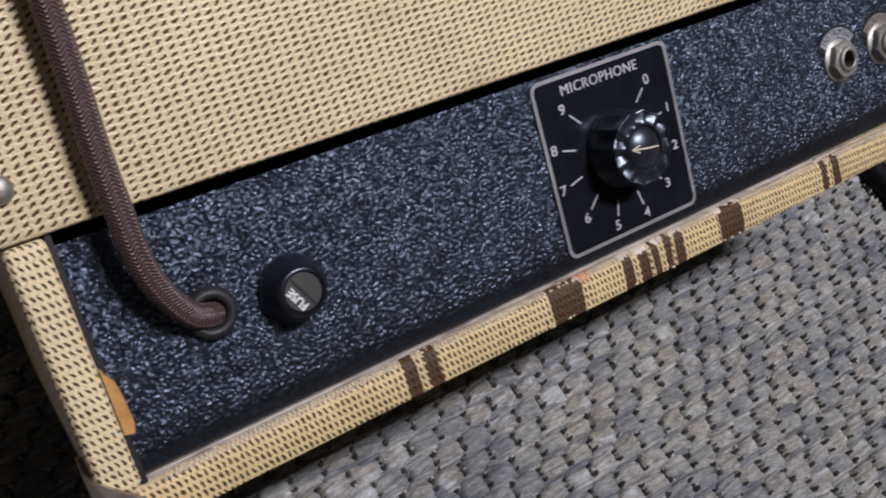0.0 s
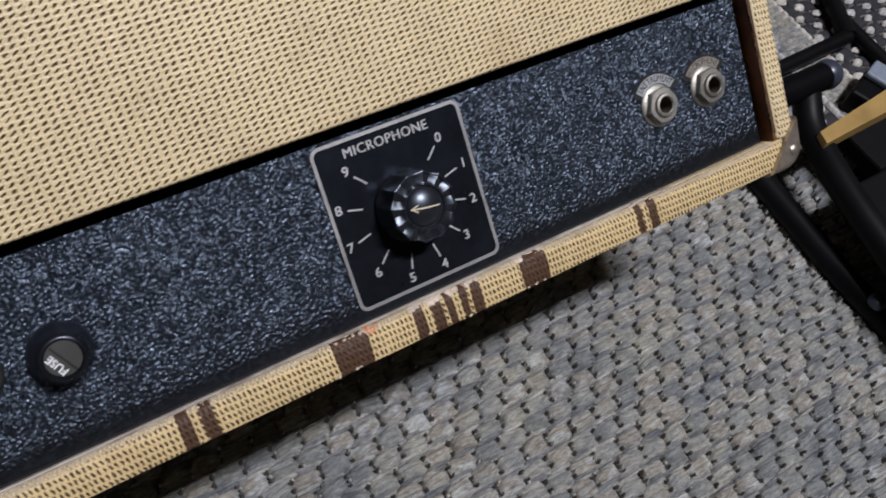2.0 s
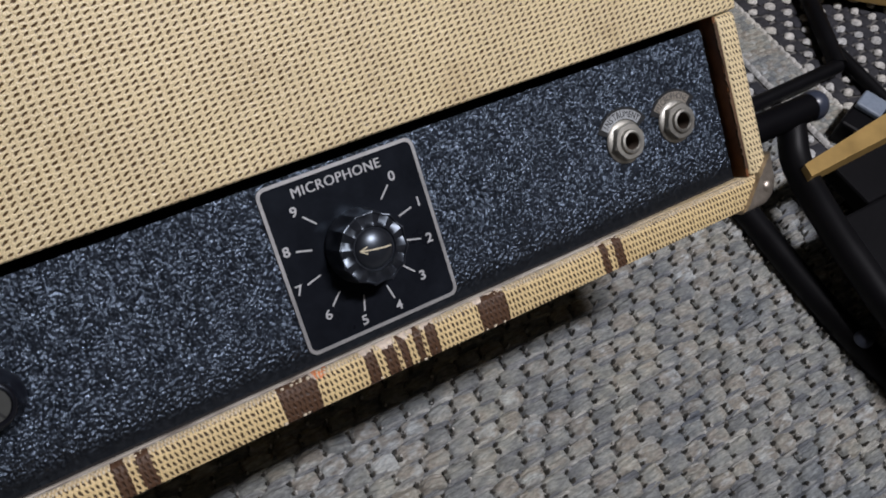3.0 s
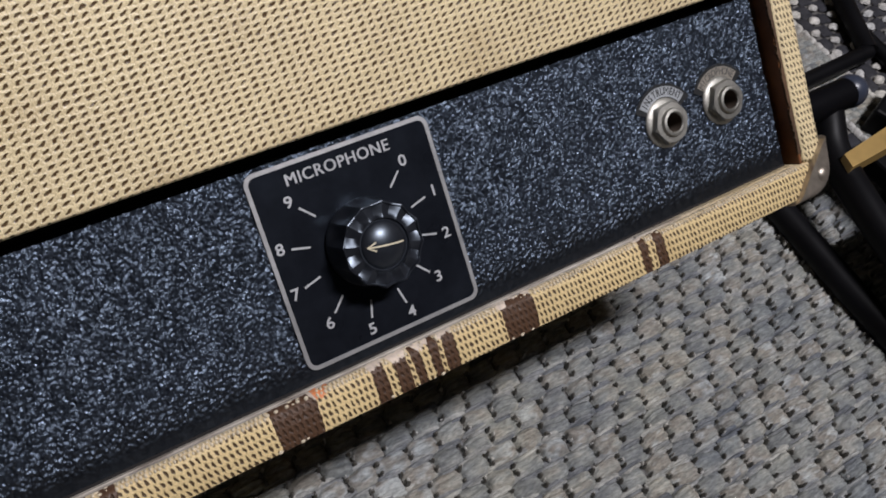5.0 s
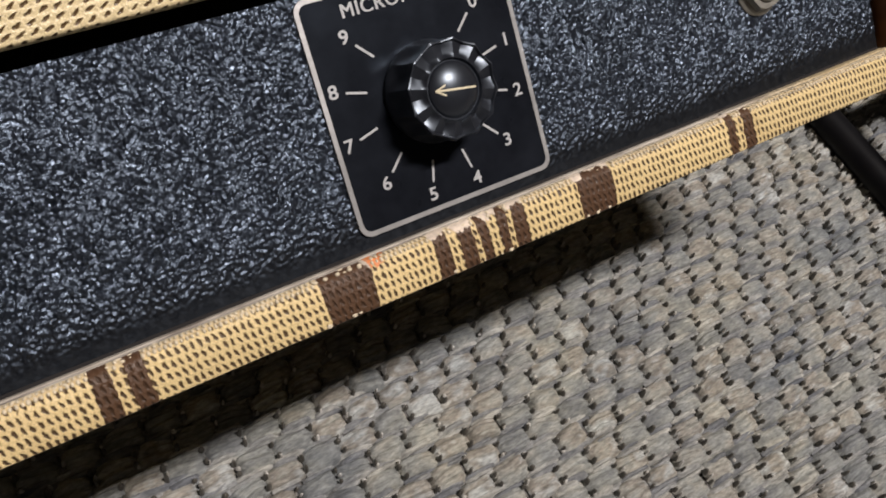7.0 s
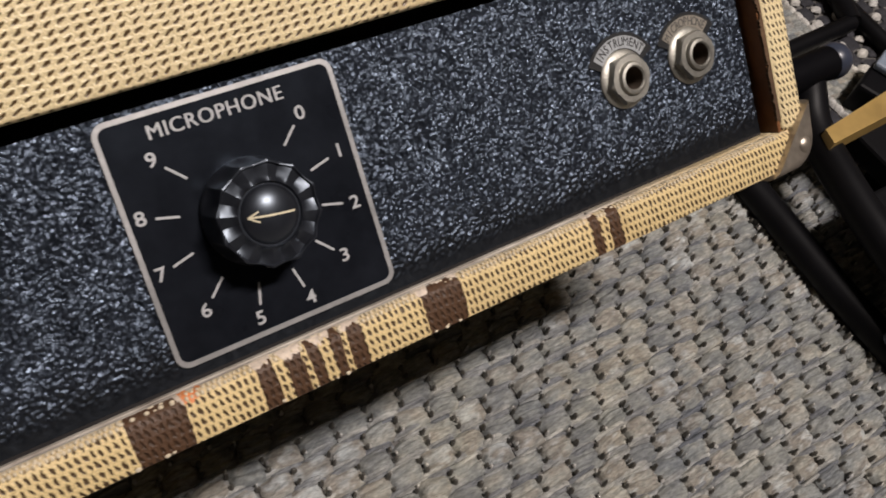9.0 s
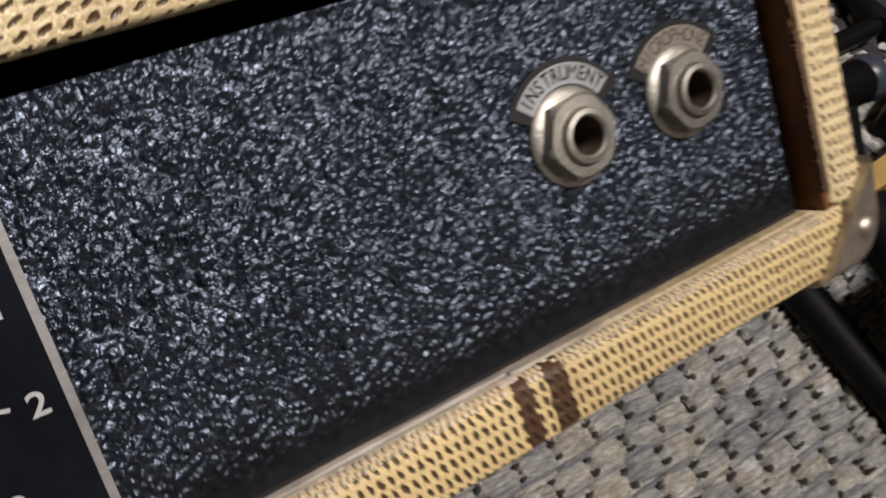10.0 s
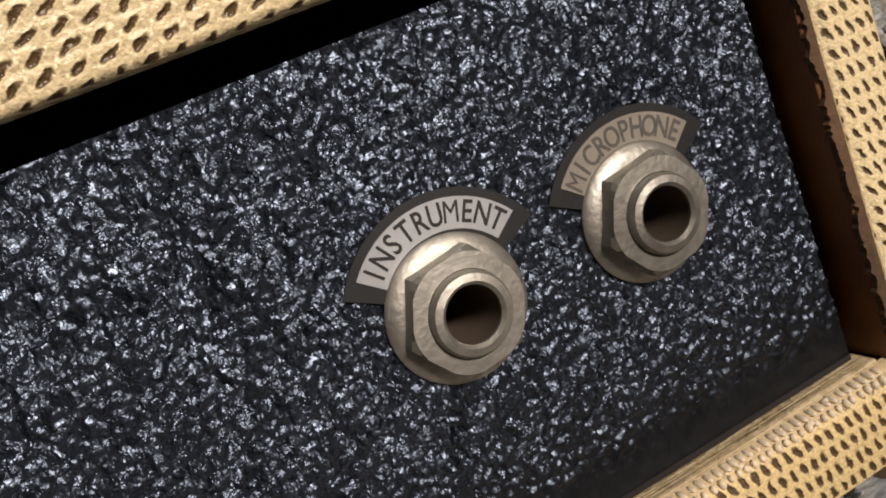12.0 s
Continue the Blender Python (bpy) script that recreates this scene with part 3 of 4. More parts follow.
# side boards
for name, x0, x1 in (("left_side_board", XL - TH, XL), ("right_side_board", XS, XO)):
    bm = box(x0, x1, YF, DEEP, ZT - 0.0005, COVER_Z - 0.0004, bevel=0.0024, seg=4)
    part("side_board", trim_corners(unwrap(bm, True)), M_TWEED_EDGE, amp, "cream tweed covered side board", smooth=50)
for x0, x1, lean in ((XL - 0.0005, XL + 0.0012, 0.0), (XR - 0.0006, XS + 0.0004, 0.0018)):
    bm = box(x0, x1, YF + 0.0012, 0.03, ZT, 0.066, bevel=0.0003)
    for v in bm.verts:
        if lean and v.co.x < (x0 + x1) / 2:
            v.co.x += lean * min(1.0, max(0.0, -v.co.y / 0.0055))
    part("inner_lining", bm, M_WOOD if lean else M_RUBBER, amp, "dark red-brown stained inner wood" if lean else "smooth black inner edge")

# cover, top and front that close the cabinet
bm = box(XL - TH - 0.0005, XO + 0.0004, YF - 0.0009, -0.0012, COVER_Z, TOP, bevel=0.0014, seg=3)
part("back_cover", unwrap(bm), M_TWEED, amp, "cream tweed covered back cover", smooth=50)
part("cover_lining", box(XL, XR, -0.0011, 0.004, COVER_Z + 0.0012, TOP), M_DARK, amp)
part("top_board", unwrap(box(XL - TH, XO, YF, DEEP, TOP + 0.0002, TOP + TH, bevel=0.002, seg=3)), M_TWEED, amp, smooth=50)
for x0, x1 in ((XL - TH, XL), (XS, XO)):
    part("upper_side_board", unwrap(box(x0, x1, 0.0, DEEP, COVER_Z - 0.0003, TOP, bevel=0.001), True), M_TWEED_EDGE, amp, smooth=50)
part("front_baffle", unwrap(box(XL, XR, DEEP - 0.012, DEEP - 0.001, ZT, TOP)), M_TWEED, amp)
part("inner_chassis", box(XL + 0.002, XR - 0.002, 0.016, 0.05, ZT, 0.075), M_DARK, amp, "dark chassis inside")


# control panel
def crinkled_panel(x0, x1, z0, z1, step):
    nx, nz = int((x1 - x0) / step) + 1, int((z1 - z0) / step) + 1
    rng = np.random.RandomState(11)
    white = np.fft.fft2(rng.standard_normal((nx, nz)))
    fx, fz = np.meshgrid(np.fft.fftfreq(nx, step), np.fft.fftfreq(nz, step), indexing="ij")
    fr = np.hypot(fx, fz)

    def layer(length, width):
        g = np.real(np.fft.ifft2(white * np.exp(-((fr - 1 / length) / (width / length)) ** 2)))
        return g / g.std()

    g = np.tanh(1.3 * layer(0.0023, 0.8)) * 0.00012 + layer(0.0012, 0.6) * 0.00007
    X, Z = np.meshgrid(np.linspace(x0, x1, nx), np.linspace(z0, z1, nz), indexing="ij")
    rub = np.clip((Z - z0 - 0.0015) / 0.0062, 0.04, 1)
    rub = rub * rub * (3 - 2 * rub)
    Y = -(g * rub + 0.00012)
    verts = np.stack([X, Y, Z], -1).reshape(-1, 3)
    i, j = np.meshgrid(np.arange(nx - 1), np.arange(nz - 1), indexing="ij")
    q = np.stack([i * nz + j, (i + 1) * nz + j, (i + 1) * nz + j + 1, i * nz + j + 1], -1).reshape(-1, 4)
    mid = verts[q].mean(axis=1)
    for hx, hz in ((0.1134, 0.0280), (0.1391, 0.0280)):
        keep = np.hypot(mid[:, 0] - hx, mid[:, 2] - hz) > 0.0039
        q, mid = q[keep], mid[keep]
    me = bpy.data.meshes.new("control_panel")
    me.vertices.add(len(verts))
    me.vertices.foreach_set("co", verts.ravel())
    me.loops.add(q.size)
    me.loops.foreach_set("vertex_index", q.ravel().astype(np.int32))
    me.polygons.add(len(q))
    me.polygons.foreach_set("loop_start", np.arange(0, q.size, 4, dtype=np.int32))
    me.polygons.foreach_set("use_smooth", np.ones(len(q), dtype=bool))
    me.update(calc_edges=True)
    me.validate()
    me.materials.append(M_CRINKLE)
    ob = new("control_panel", me)
    ob.parent = amp
    ob["label"] = "black crinkle-finish control panel"
    return ob


PANEL_TOP = 0.0588
panel = crinkled_panel(XL + 0.0014, XR - 0.0014, ZT + 0.0011, PANEL_TOP, 0.0003)
part("panel_board", box(XL + 0.0014, XR - 0.0014, 0.0125, 0.015, ZT + 0.0011, PANEL_TOP), M_DARK, amp, "thin board behind the panel")

# dial plate with its border, marks and numbers
PW, PH = 0.05715, 0.0577


def rounded(x0, x1, z0, z1, r, n=6):
    out = []
    for cx, cz, a0 in ((x1 - r, z1 - r, 0), (x0 + r, z1 - r, 90), (x0 + r, z0 + r, 180), (x1 - r, z0 + r, 270)):
        out += [(cx + r * math.cos(radians(a0 + 90 * k / n)), cz + r * math.sin(radians(a0 + 90 * k / n))) for k in range(n + 1)]
    return out


def slab(outline, y0, y1, hole=None):
    """A plate with that outline from y0 to y1, open in the middle where there is a hole outline."""
    bm = bmesh.new()
    f = [bm.verts.new((x, y0, z)) for x, z in outline]
    b = [bm.verts.new((x, y1, z)) for x, z in outline]
    n = len(outline)
    for k in range(n):
        bm.faces.new((f[k], f[(k + 1) % n], b[(k + 1) % n], b[k]))
    if hole:
        hf = [bm.verts.new((x, y0, z)) for x, z in hole]
        hb = [bm.verts.new((x, y1, z)) for x, z in hole]
        for k in range(n):
            j = (k + 1) % n
            bm.faces.new((f[k], f[j], hf[j], hf[k]))
            bm.faces.new((hf[k], hf[j], hb[j], hb[k]))
    else:
        bm.faces.new(f)
        bm.faces.new(b)
    bmesh.ops.recalc_face_normals(bm, faces=bm.faces)
    return bm


plate = part("dial_plate", slab(rounded(-PW / 2, PW / 2, 0.0001, PH, 0.0032), -0.0008, 0.0001), M_PLATE, amp, "black square dial plate with a metal border")
part("border", slab(rounded(-PW / 2, PW / 2, 0.0001, PH, 0.0032), -0.00098, -0.0007, rounded(-PW / 2 + 0.0012, PW / 2 - 0.0012, 0.0013, PH - 0.0012, 0.0022)), M_BORDER, plate, "worn bare metal border")
KX, KZ = -0.0004, 0.0290
for i in range(10):
    a = radians(45 - 30 * i)
    c, s = math.cos(a), math.sin(a)
    lettering("numeral", str(i), 0.0046, M_PRINT, plate, (KX + 0.0254 * c, -0.00082, KZ + 0.0254 * s), thick=0.00006, bold=0.00007, narrow=1.12)
    bm = box(0.0168, 0.0222, -0.0009, -0.00079, -0.00028, 0.00028)
    bm.transform(Matrix.Translation((KX, 0, KZ)) @ Matrix.Rotation(-a, 4, "Y"))
    part("tick_mark", bm, M_PRINT, plate)
for shift, y in ((-0.00008, -0.00082), (0.00008, -0.000835)):
    lettering("title", "MICROPHONE", 0.0047, M_PRINT, plate, (-0.0012 + shift, y, 0.0527), thick=0.00006, space=1.09)

# knob
FLUTES = 12


def flute(i, a):
    """Shallow dishes round the side, and radial grooves with sharp ridges on the front ring."""
    dish = abs(math.cos(FLUTES / 2 * a))
    wedge = 2 * abs((FLUTES * a / (2 * math.pi)) % 1 - 0.5)
    depth = (0, 0, 0, 0.02, 0.06, 0.09, 0.09, 0.08, 0.065, 0.05, 0.04, 0.02, 0, 0, 0, 0, 0, 0)[i]
    sink = (0, 0, 0, 0, 0, 0, 0, 0.0002, 0.0005, 0.0006, 0.0006, 0.0009, 0.0011, 0.0011, 0.0007, 0, 0, 0)[i]
    return 1 - depth * dish, sink * wedge


PROFILE = [(0.0, -0.0009), (0.0124, -0.0009), (0.0127, -0.0020), (0.0126, -0.0030), (0.0124, -0.0045), (0.0121, -0.0070), (0.0120, -0.0095), (0.0121, -0.0120), (0.0122, -0.0130),
           (0.0120, -0.0136), (0.0116, -0.0137), (0.0111, -0.0132), (0.0101, -0.0133), (0.0087, -0.0134), (0.0078, -0.0136), (0.0073, -0.0138), (0.0070, -0.0130), (0.0, -0.0130)]
knob = part("knob", lathe(PROFILE, 288, (KX, 0, KZ), wave=flute), M_BAKELITE, amp, "fluted black bakelite knob", smooth=34)


def dome_y(r):
    return -0.0131 - 0.0026 * (1 - (r / 0.0067) ** 2) ** 0.75


part("dome_cap", lathe([(0.0067, -0.0128)] + [(r, dome_y(r)) for r in (0.0066, 0.0064, 0.006, 0.0054, 0.0046, 0.0036, 0.0024, 0.0012, 0.0)], 64, (KX, 0, KZ)), M_BAKELITE, knob, "glossy black dome", smooth=60)


def dome_strip(bm, a, b, w, n=14):
    d = (Vector(b) - Vector(a)).normalized()
    s = Vector((-d.y, d.x)) * w
    last = None
    for k in range(n + 1):
        p = Vector(a).lerp(Vector(b), k / n)
        row = []
        for q in (p + s, p - s):
            row.append(bm.verts.new((q.x, dome_y(min(q.length, 0.0066)) - 0.00012, q.y)))
        if last:
            bm.faces.new((last[0], last[1], row[1], row[0]))
        last = row
    return bm


bm = bmesh.new()
pd = Vector((math.cos(radians(171)), math.sin(radians(171))))
tip, tail = pd * 0.0054, pd * -0.0054
dome_strip(bm, tail, tip, 0.00024)
for turn in (28, -28):
    back = -pd * 0.0026
    rot = Vector((back.x * math.cos(radians(turn)) - back.y * math.sin(radians(turn)), back.x * math.sin(radians(turn)) + back.y * math.cos(radians(turn))))
    dome_strip(bm, tip, tip + rot, 0.0002, 6)
bmesh.ops.translate(bm, vec=(KX, 0, KZ), verts=bm.verts)
bmesh.ops.recalc_face_normals(bm, faces=bm.faces)
part("pointer", bm, M_POINTER, knob, "yellowed arrow pointer")

# fuse holder
FX, FZ = -0.1190, 0.0273
fuse = part("fuse_holder", lathe([(0.0, 0.0), (0.0093, 0.0), (0.0095, -0.0016), (0.0092, -0.0032), (0.0085, -0.0048), (0.0079, -0.0064), (0.0074, -0.0082), (0.0069, -0.0094), (0.0063, -0.0100), (0.0057, -0.0100), (0.0053, -0.0094), (0.0, -0.0094)], 48, (FX, 0, FZ)), M_FUSE, amp, "round black fuse holder", smooth=50)
cap = part("fuse_cap", lathe([(0.0052, -0.0090), (0.0052, -0.0096), (0.0050, -0.0098), (0.0, -0.0098)], 48, (FX, 0, FZ)), M_CAP, fuse, "worn grey screw cap", smooth=40)
bm = box(-0.0049, 0.0049, -0.0100, -0.0095, -0.0003, 0.0003)
bm.transform(Matrix.Translation((FX, 0, FZ)) @ Matrix.Rotation(radians(-118), 4, "Y"))
part("cap_slot", bm, M_RUBBER, cap)
lettering("fuse_lettering", "FUSE", 0.0032, M_WHITEPRINT, cap, (FX - 0.0021, -0.0099, FZ - 0.0012), turn=118, thick=0.00006, bold=0.00008)

# cord with its grommet
GX, GZ = -0.1415, 0.0293
ring = [(0.0038, 0.004), (0.0038, -0.0018), (0.0041, -0.0027), (0.0048, -0.0033), (0.0057, -0.0033), (0.0065, -0.0027), (0.0071, -0.0016), (0.0072, 0.0002)]
part("grommet", lathe(ring, 40, (GX, 0, GZ)), M_RUBBER, amp, "black rubber grommet", smooth=80)
CORD = [(-141.0, 8, 28.0), (-141.0, 0, 28.6), (-146.6, -4.0, 31.2), (-151.3, -8.0, 38.2), (-154.4, -11.0, 45.9), (-155.7, -13.0, 53.4), (-156.0, -14.0, 62.0), (-156.2, -15.0, 76.2), (-155.6, -15.5, 93.7), (-155.2, -16.0, 111.3), (-154.8, -16.5, 136.3), (-154.4, -16.5, 150), (-152, -16, 210), (-146, -15, 270), (-142, 0, 318), (-141, 60, 322), (-140, 130, 318), (-140, 172, 300), (-138, 176, 200)]
part("power_cord", tube_mesh([tuple(c / 1000 for c in p) for p in CORD], 0.0034, 24, 0.0013, 12), M_BRAID, amp, "thick brown braided cotton power cord", smooth=180)


# jacks and their labels
def arc_plate(cx, cz, r0, r1, a0, a1, y0, y1, n=24):
    pts = [(cx + r1 * math.cos(radians(a0 + (a1 - a0) * k / n)), cz + r1 * math.sin(radians(a0 + (a1 - a0) * k / n))) for k in range(n + 1)]
    inn = [(cx + r0 * math.cos(radians(a0 + (a1 - a0) * k / n)), cz + r0 * math.sin(radians(a0 + (a1 - a0) * k / n))) for k in range(n + 1)]
    bm = bmesh.new()
    rows = [[bm.verts.new((x, y, z)) for x, z in line] for line, y in ((pts, y1), (pts, y0), (inn, y0), (inn, y1))]
    for a, b in zip(rows, rows[1:]):
        for k in range(n):
            bm.faces.new((a[k], a[k + 1], b[k + 1], b[k]))
    for k in (0, n):
        bm.faces.new([r[k] for r in rows])
    bmesh.ops.recalc_face_normals(bm, faces=bm.faces)
    return bm


def jack(cx, cz, phase, words, paper, ink, a0, a1, lx, lz):
    j = part("jack", lathe([(0.0032, 0.004), (0.0032, -0.0050), (0.0036, -0.0054), (0.0044, -0.0052), (0.0047, -0.0047), (0.0047, 0.0)], 40, (cx, 0, cz)), M_NICKEL, amp, "dull nickel input jack socket", smooth=40)
    part("bore", lathe([(0.00318, -0.0046), (0.00318, 0.009)], 32, (cx, 0, cz)), M_BORE, j, "brownish jack barrel", smooth=40)
    part("spring_contact", lathe([(0.0, 0.009), (0.0040, 0.0091), (0.0040, 0.012), (0.0, 0.012)], 24, (cx, 0, cz)), M_DARK, j, "dark inside of the socket")
    part("washer", lathe([(0.0048, -0.0004), (0.0083, -0.0001), (0.0084, -0.0006), (0.0081, -0.0010), (0.0066, -0.0015), (0.0048, -0.0016)], 48, (cx, 0, cz)), M_NICKEL, j, smooth=35)
    bm = bmesh.new()
    seg = 48
    rings = []
    for r_in, y, chamfer in ((0.0048, -0.0013, 0), (None, -0.0013, 0), (None, -0.0034, 0), (None, -0.0040, 1), (0.0048, -0.0041, 0)):
        ringv = []
        for k in range(seg):
            a = 2 * math.pi * k / seg
            w = (math.degrees(a) - phase) % 60 - 30
            hexr = 0.00635 / math.cos(radians(w))
            r = r_in or (min(hexr, 0.0066) if chamfer else min(hexr, 0.0074))
            ringv.append(bm.verts.new((cx + r * math.cos(a), y, cz + r * math.sin(a))))
        rings.append(ringv)
    for a, b in zip(rings, rings[1:]):
        for k in range(seg):
            bm.faces.new((a[k], a[(k + 1) % seg], b[(k + 1) % seg], b[k]))
    bmesh.ops.recalc_face_normals(bm, faces=bm.faces)
    part("hex_nut", bm, M_NICKEL, j, smooth=25)
    lab = part("jack_label", arc_plate(lx, lz, 0.0080, 0.0132, a0 - 10, a1 + 10, -0.0005, 0.0), M_LABEL_RIM, amp, "curved label with a dusty black rim")
    part("label_face", arc_plate(lx, lz, 0.0087, 0.0122, a0, a1, -0.00062, -0.0004), paper, lab, "silver label face")
    n = len(words)
    for i, ch in enumerate(words):
        a = a1 - 6.5 - (a1 - a0 - 13.0) * i / (n - 1)
        lettering("letter", ch, 0.0035, ink, lab, (lx + 0.01045 * math.cos(radians(a)), -0.00063, lz + 0.01045 * math.sin(radians(a))), turn=a - 90, thick=0.00005, bold=0.00005, narrow=0.76)


jack(0.1134, 0.0280, 8, "INSTRUMENT", M_LABEL, M_INK, 36.5, 141, 0.1137, 0.0279)
jack(0.1391, 0.0280, 8, "MICROPHONE", M_LABEL_AGED, M_INK_FADED, 43, 141, 0.1394, 0.0273)


# metal corners, cover screws, peeled veneer, paint smear
def corner(sign, x_out):
    r, lip = 0.0105, 0.0012
    outline = [(-0.0195, -lip), *[(lip - r + r * math.sin(radians(a)), r - lip - r * math.cos(radians(a))) for a in range(0, 91, 9)], (lip, 0.0190), (-0.0008, 0.0182), (-0.0098, 0.0092)]
    bm = slab(outline, -0.0022, 0.022)
    front = [e for e in bm.edges if all(v.co.y < -0.002 and (v.co.x > lip - 0.001 or v.co.z < r - 0.001 and v.co.x > -0.0097 or v.co.z < 0) for v in e.verts)]
    bmesh.ops.bevel(bm, geom=front, offset=0.0036, segments=6, profile=0.5, affect="EDGES")
    nail = lathe([(0.0028, 0.0004), (0.0025, -0.0002), (0.0019, -0.0006), (0.0011, -0.0009), (0.0, -0.0010)], 24, (-0.0052, -0.0022, 0.0062))
    for b in (bm, nail):
        if sign < 0:
            bmesh.ops.scale(b, vec=(-1, 1, 1), verts=b.verts)
        bmesh.ops.translate(b, vec=(x_out, YF, ZB), verts=b.verts)
        bmesh.ops.recalc_face_normals(b, faces=b.faces)
    shell = part("metal_corner", bm, M_CHROME, amp, "scuffed nickel corner protector", smooth=60)
    part("corner_nail", nail, M_CHROME, shell, "domed nail head", smooth=50)


corner(1, XO + 0.0003)
corner(-1, XL - TH - 0.0004)
for sx in (-0.178, 0.166):
    sc = part("cover_screw", lathe([(0.0037, 0.0), (0.0036, -0.0009), (0.0028, -0.0018), (0.0014, -0.0023), (0.0, -0.0024)], 24, (sx, YF - 0.0008, 0.0755 if sx < 0 else 0.120)), M_NICKEL, amp, "domed nickel cover screw", smooth=50)


def tufts(spots, n=8, m=5):
    """One mesh of small ellipsoids; each spot is a centre and three radii."""
    verts, faces = [], []
    for c, r in spots:
        base = len(verts)
        for i in range(m + 1):
            lat = math.pi * (i / m - 0.5)
            for k in range(n):
                lon = 2 * math.pi * k / n
                verts.append((c[0] + r[0] * math.cos(lat) * math.cos(lon), c[1] + r[1] * math.cos(lat) * math.sin(lon), c[2] + r[2] * math.sin(lat)))
        for i in range(m):
            for k in range(n):
                a = base + i * n
                faces.append((a + k, a + (k + 1) % n, a + n + (k + 1) % n, a + n + k))
    bm = bmesh.new()
    bv = [bm.verts.new(v) for v in verts]
    for f in faces:
        bm.faces.new([bv[k] for k in f])
    return bm


rnd = random.Random(4)
spots = []
x = -0.166
while x < 0.158:
    x += 0.00178 * rnd.uniform(0.85, 1.15)
    if rnd.random() < 0.45:
        r = rnd.uniform(0.0002, 0.00045)
        spots.append(((x, YF + rnd.uniform(0.0010, 0.0020), ZT - 0.0006 + rnd.uniform(-0.0002, 0.0002)), (r * 1.5, r * 1.3, r)))
    if rnd.random() < 0.35:
        r = rnd.uniform(0.0002, 0.0004)
        spots.append(((x + rnd.uniform(-0.001, 0.001), YF + rnd.uniform(0.0022, 0.0034), ZT), (r * 2.2, r, r * 0.7)))
for x in (-0.0446, -0.0420, -0.0388, -0.0356, -0.0330):
    spots.append(((x, YF + 0.0012, ZT - 0.0004), (0.0007, 0.0006, 0.0005)))
for a, b in ((-0.046, -0.030), (0.030, 0.045), (-0.015, 0.014)):
    for k in range(4):
        r = rnd.uniform(0.0002, 0.0006)
        spots.append(((rnd.uniform(a, b), YF + 0.0003, ZB + rnd.uniform(0.0005, 0.0014)), (r * 1.4, r * 0.6, r)))
tagged(part("frayed_yarn", tufts(spots), M_FRAY, amp, smooth=180), "frayed pale yarn along the cloth edge", kind="stuff")
ribs, x = [], -0.168
while x < 0.160:
    x += 0.00126 * rnd.uniform(0.9, 1.1)
    if any(a - 0.4 < 1000 * x < b + 0.4 for a, b in STRIPES):
        continue
    for y, z, ry, rz in ((0.0007, -0.0009, 0.0006, 0.0006), (0.0021, -0.0001, 0.0012, 0.00032)):
        k = rnd.uniform(0.75, 1.15)
        ribs.append(((x + 0.0005 * (y > 0.001) + rnd.uniform(-0.0001, 0.0001), YF + y, ZT + z), (0.00046 * k, ry * k, rz * k)))
tagged(part("rubbed_yarn", tufts(ribs), M_RIB, amp, smooth=180), "rubbed pale yarn ribs along the shoulder of the cloth", kind="stuff")


def shoulder_patch(x0, x1, reach, lift, step=0.0003):
    """A thin ragged skin over the rounded shoulder of the bottom board, from the ledge down to a jagged lower edge."""
    path = [Vector(p) for p in reversed(SECTION[4:])]
    legs = [(b - a).length for a, b in zip(path, path[1:])]

    def at(dist):
        for a, b, leg in zip(path, path[1:], legs):
            if dist <= leg:
                break
            dist -= leg
        d = (b - a).normalized()
        return a.lerp(b, dist / leg) + Vector((d.y, -d.x)) * lift

    bm, last, low, top = bmesh.new(), None, reach, 0.0
    for k in range(int((x1 - x0) / step) + 1):
        low = min(reach * 1.4, max(reach * 0.4, low + rnd.gauss(0.0, reach * 0.16) + rnd.choice((0.0, 0.0, 0.0, 0.0004, -0.0004))))
        top = min(reach * 0.35, max(0.0, top + rnd.gauss(0.0, reach * 0.08)))
        fade = min(1.0, 4 * k * step / (x1 - x0), 4 * (x1 - x0 - k * step) / (x1 - x0)) ** 0.5
        row = []
        for q in range(6):
            y, z = at(top + (max(low * fade, top + 0.0002) - top) * q / 5)
            row.append(bm.verts.new((x0 + k * step, y, z)))
        if last:
            for q in range(5):
                bm.faces.new((last[q], row[q], row[q + 1], last[q + 1]))
        last = row
    bmesh.ops.recalc_face_normals(bm, faces=bm.faces)
    back = bmesh.ops.duplicate(bm, geom=[*bm.verts, *bm.edges, *bm.faces])["geom"]
    bmesh.ops.translate(bm, vec=(0, lift * 0.8, -lift * 0.8), verts=[v for v in back if isinstance(v, bmesh.types.BMVert)])
    return bm


for x0, x1, reach in ((-0.0325, -0.0300, 0.0028), (-0.0150, -0.0085, 0.0026), (-0.0080, -0.0010, 0.0030), (0.0, 0.0062, 0.0034), (0.0075, 0.0150, 0.0026), (0.0296, 0.0345, 0.0024), (0.0356, 0.0392, 0.0015), (0.0402, 0.0438, 0.0017), (0.0840, 0.0900, 0.0018)):
    part("worn_patch", shoulder_patch(x0, x1, reach, 0.00022), M_WORNPATCH, amp, "pale crumbling patch of worn cloth", smooth=60)
part("paint_smear", shoulder_patch(-0.0314, -0.0258, 0.0054, 0.00026), M_ORANGE, amp, "small orange paint smear", smooth=60)

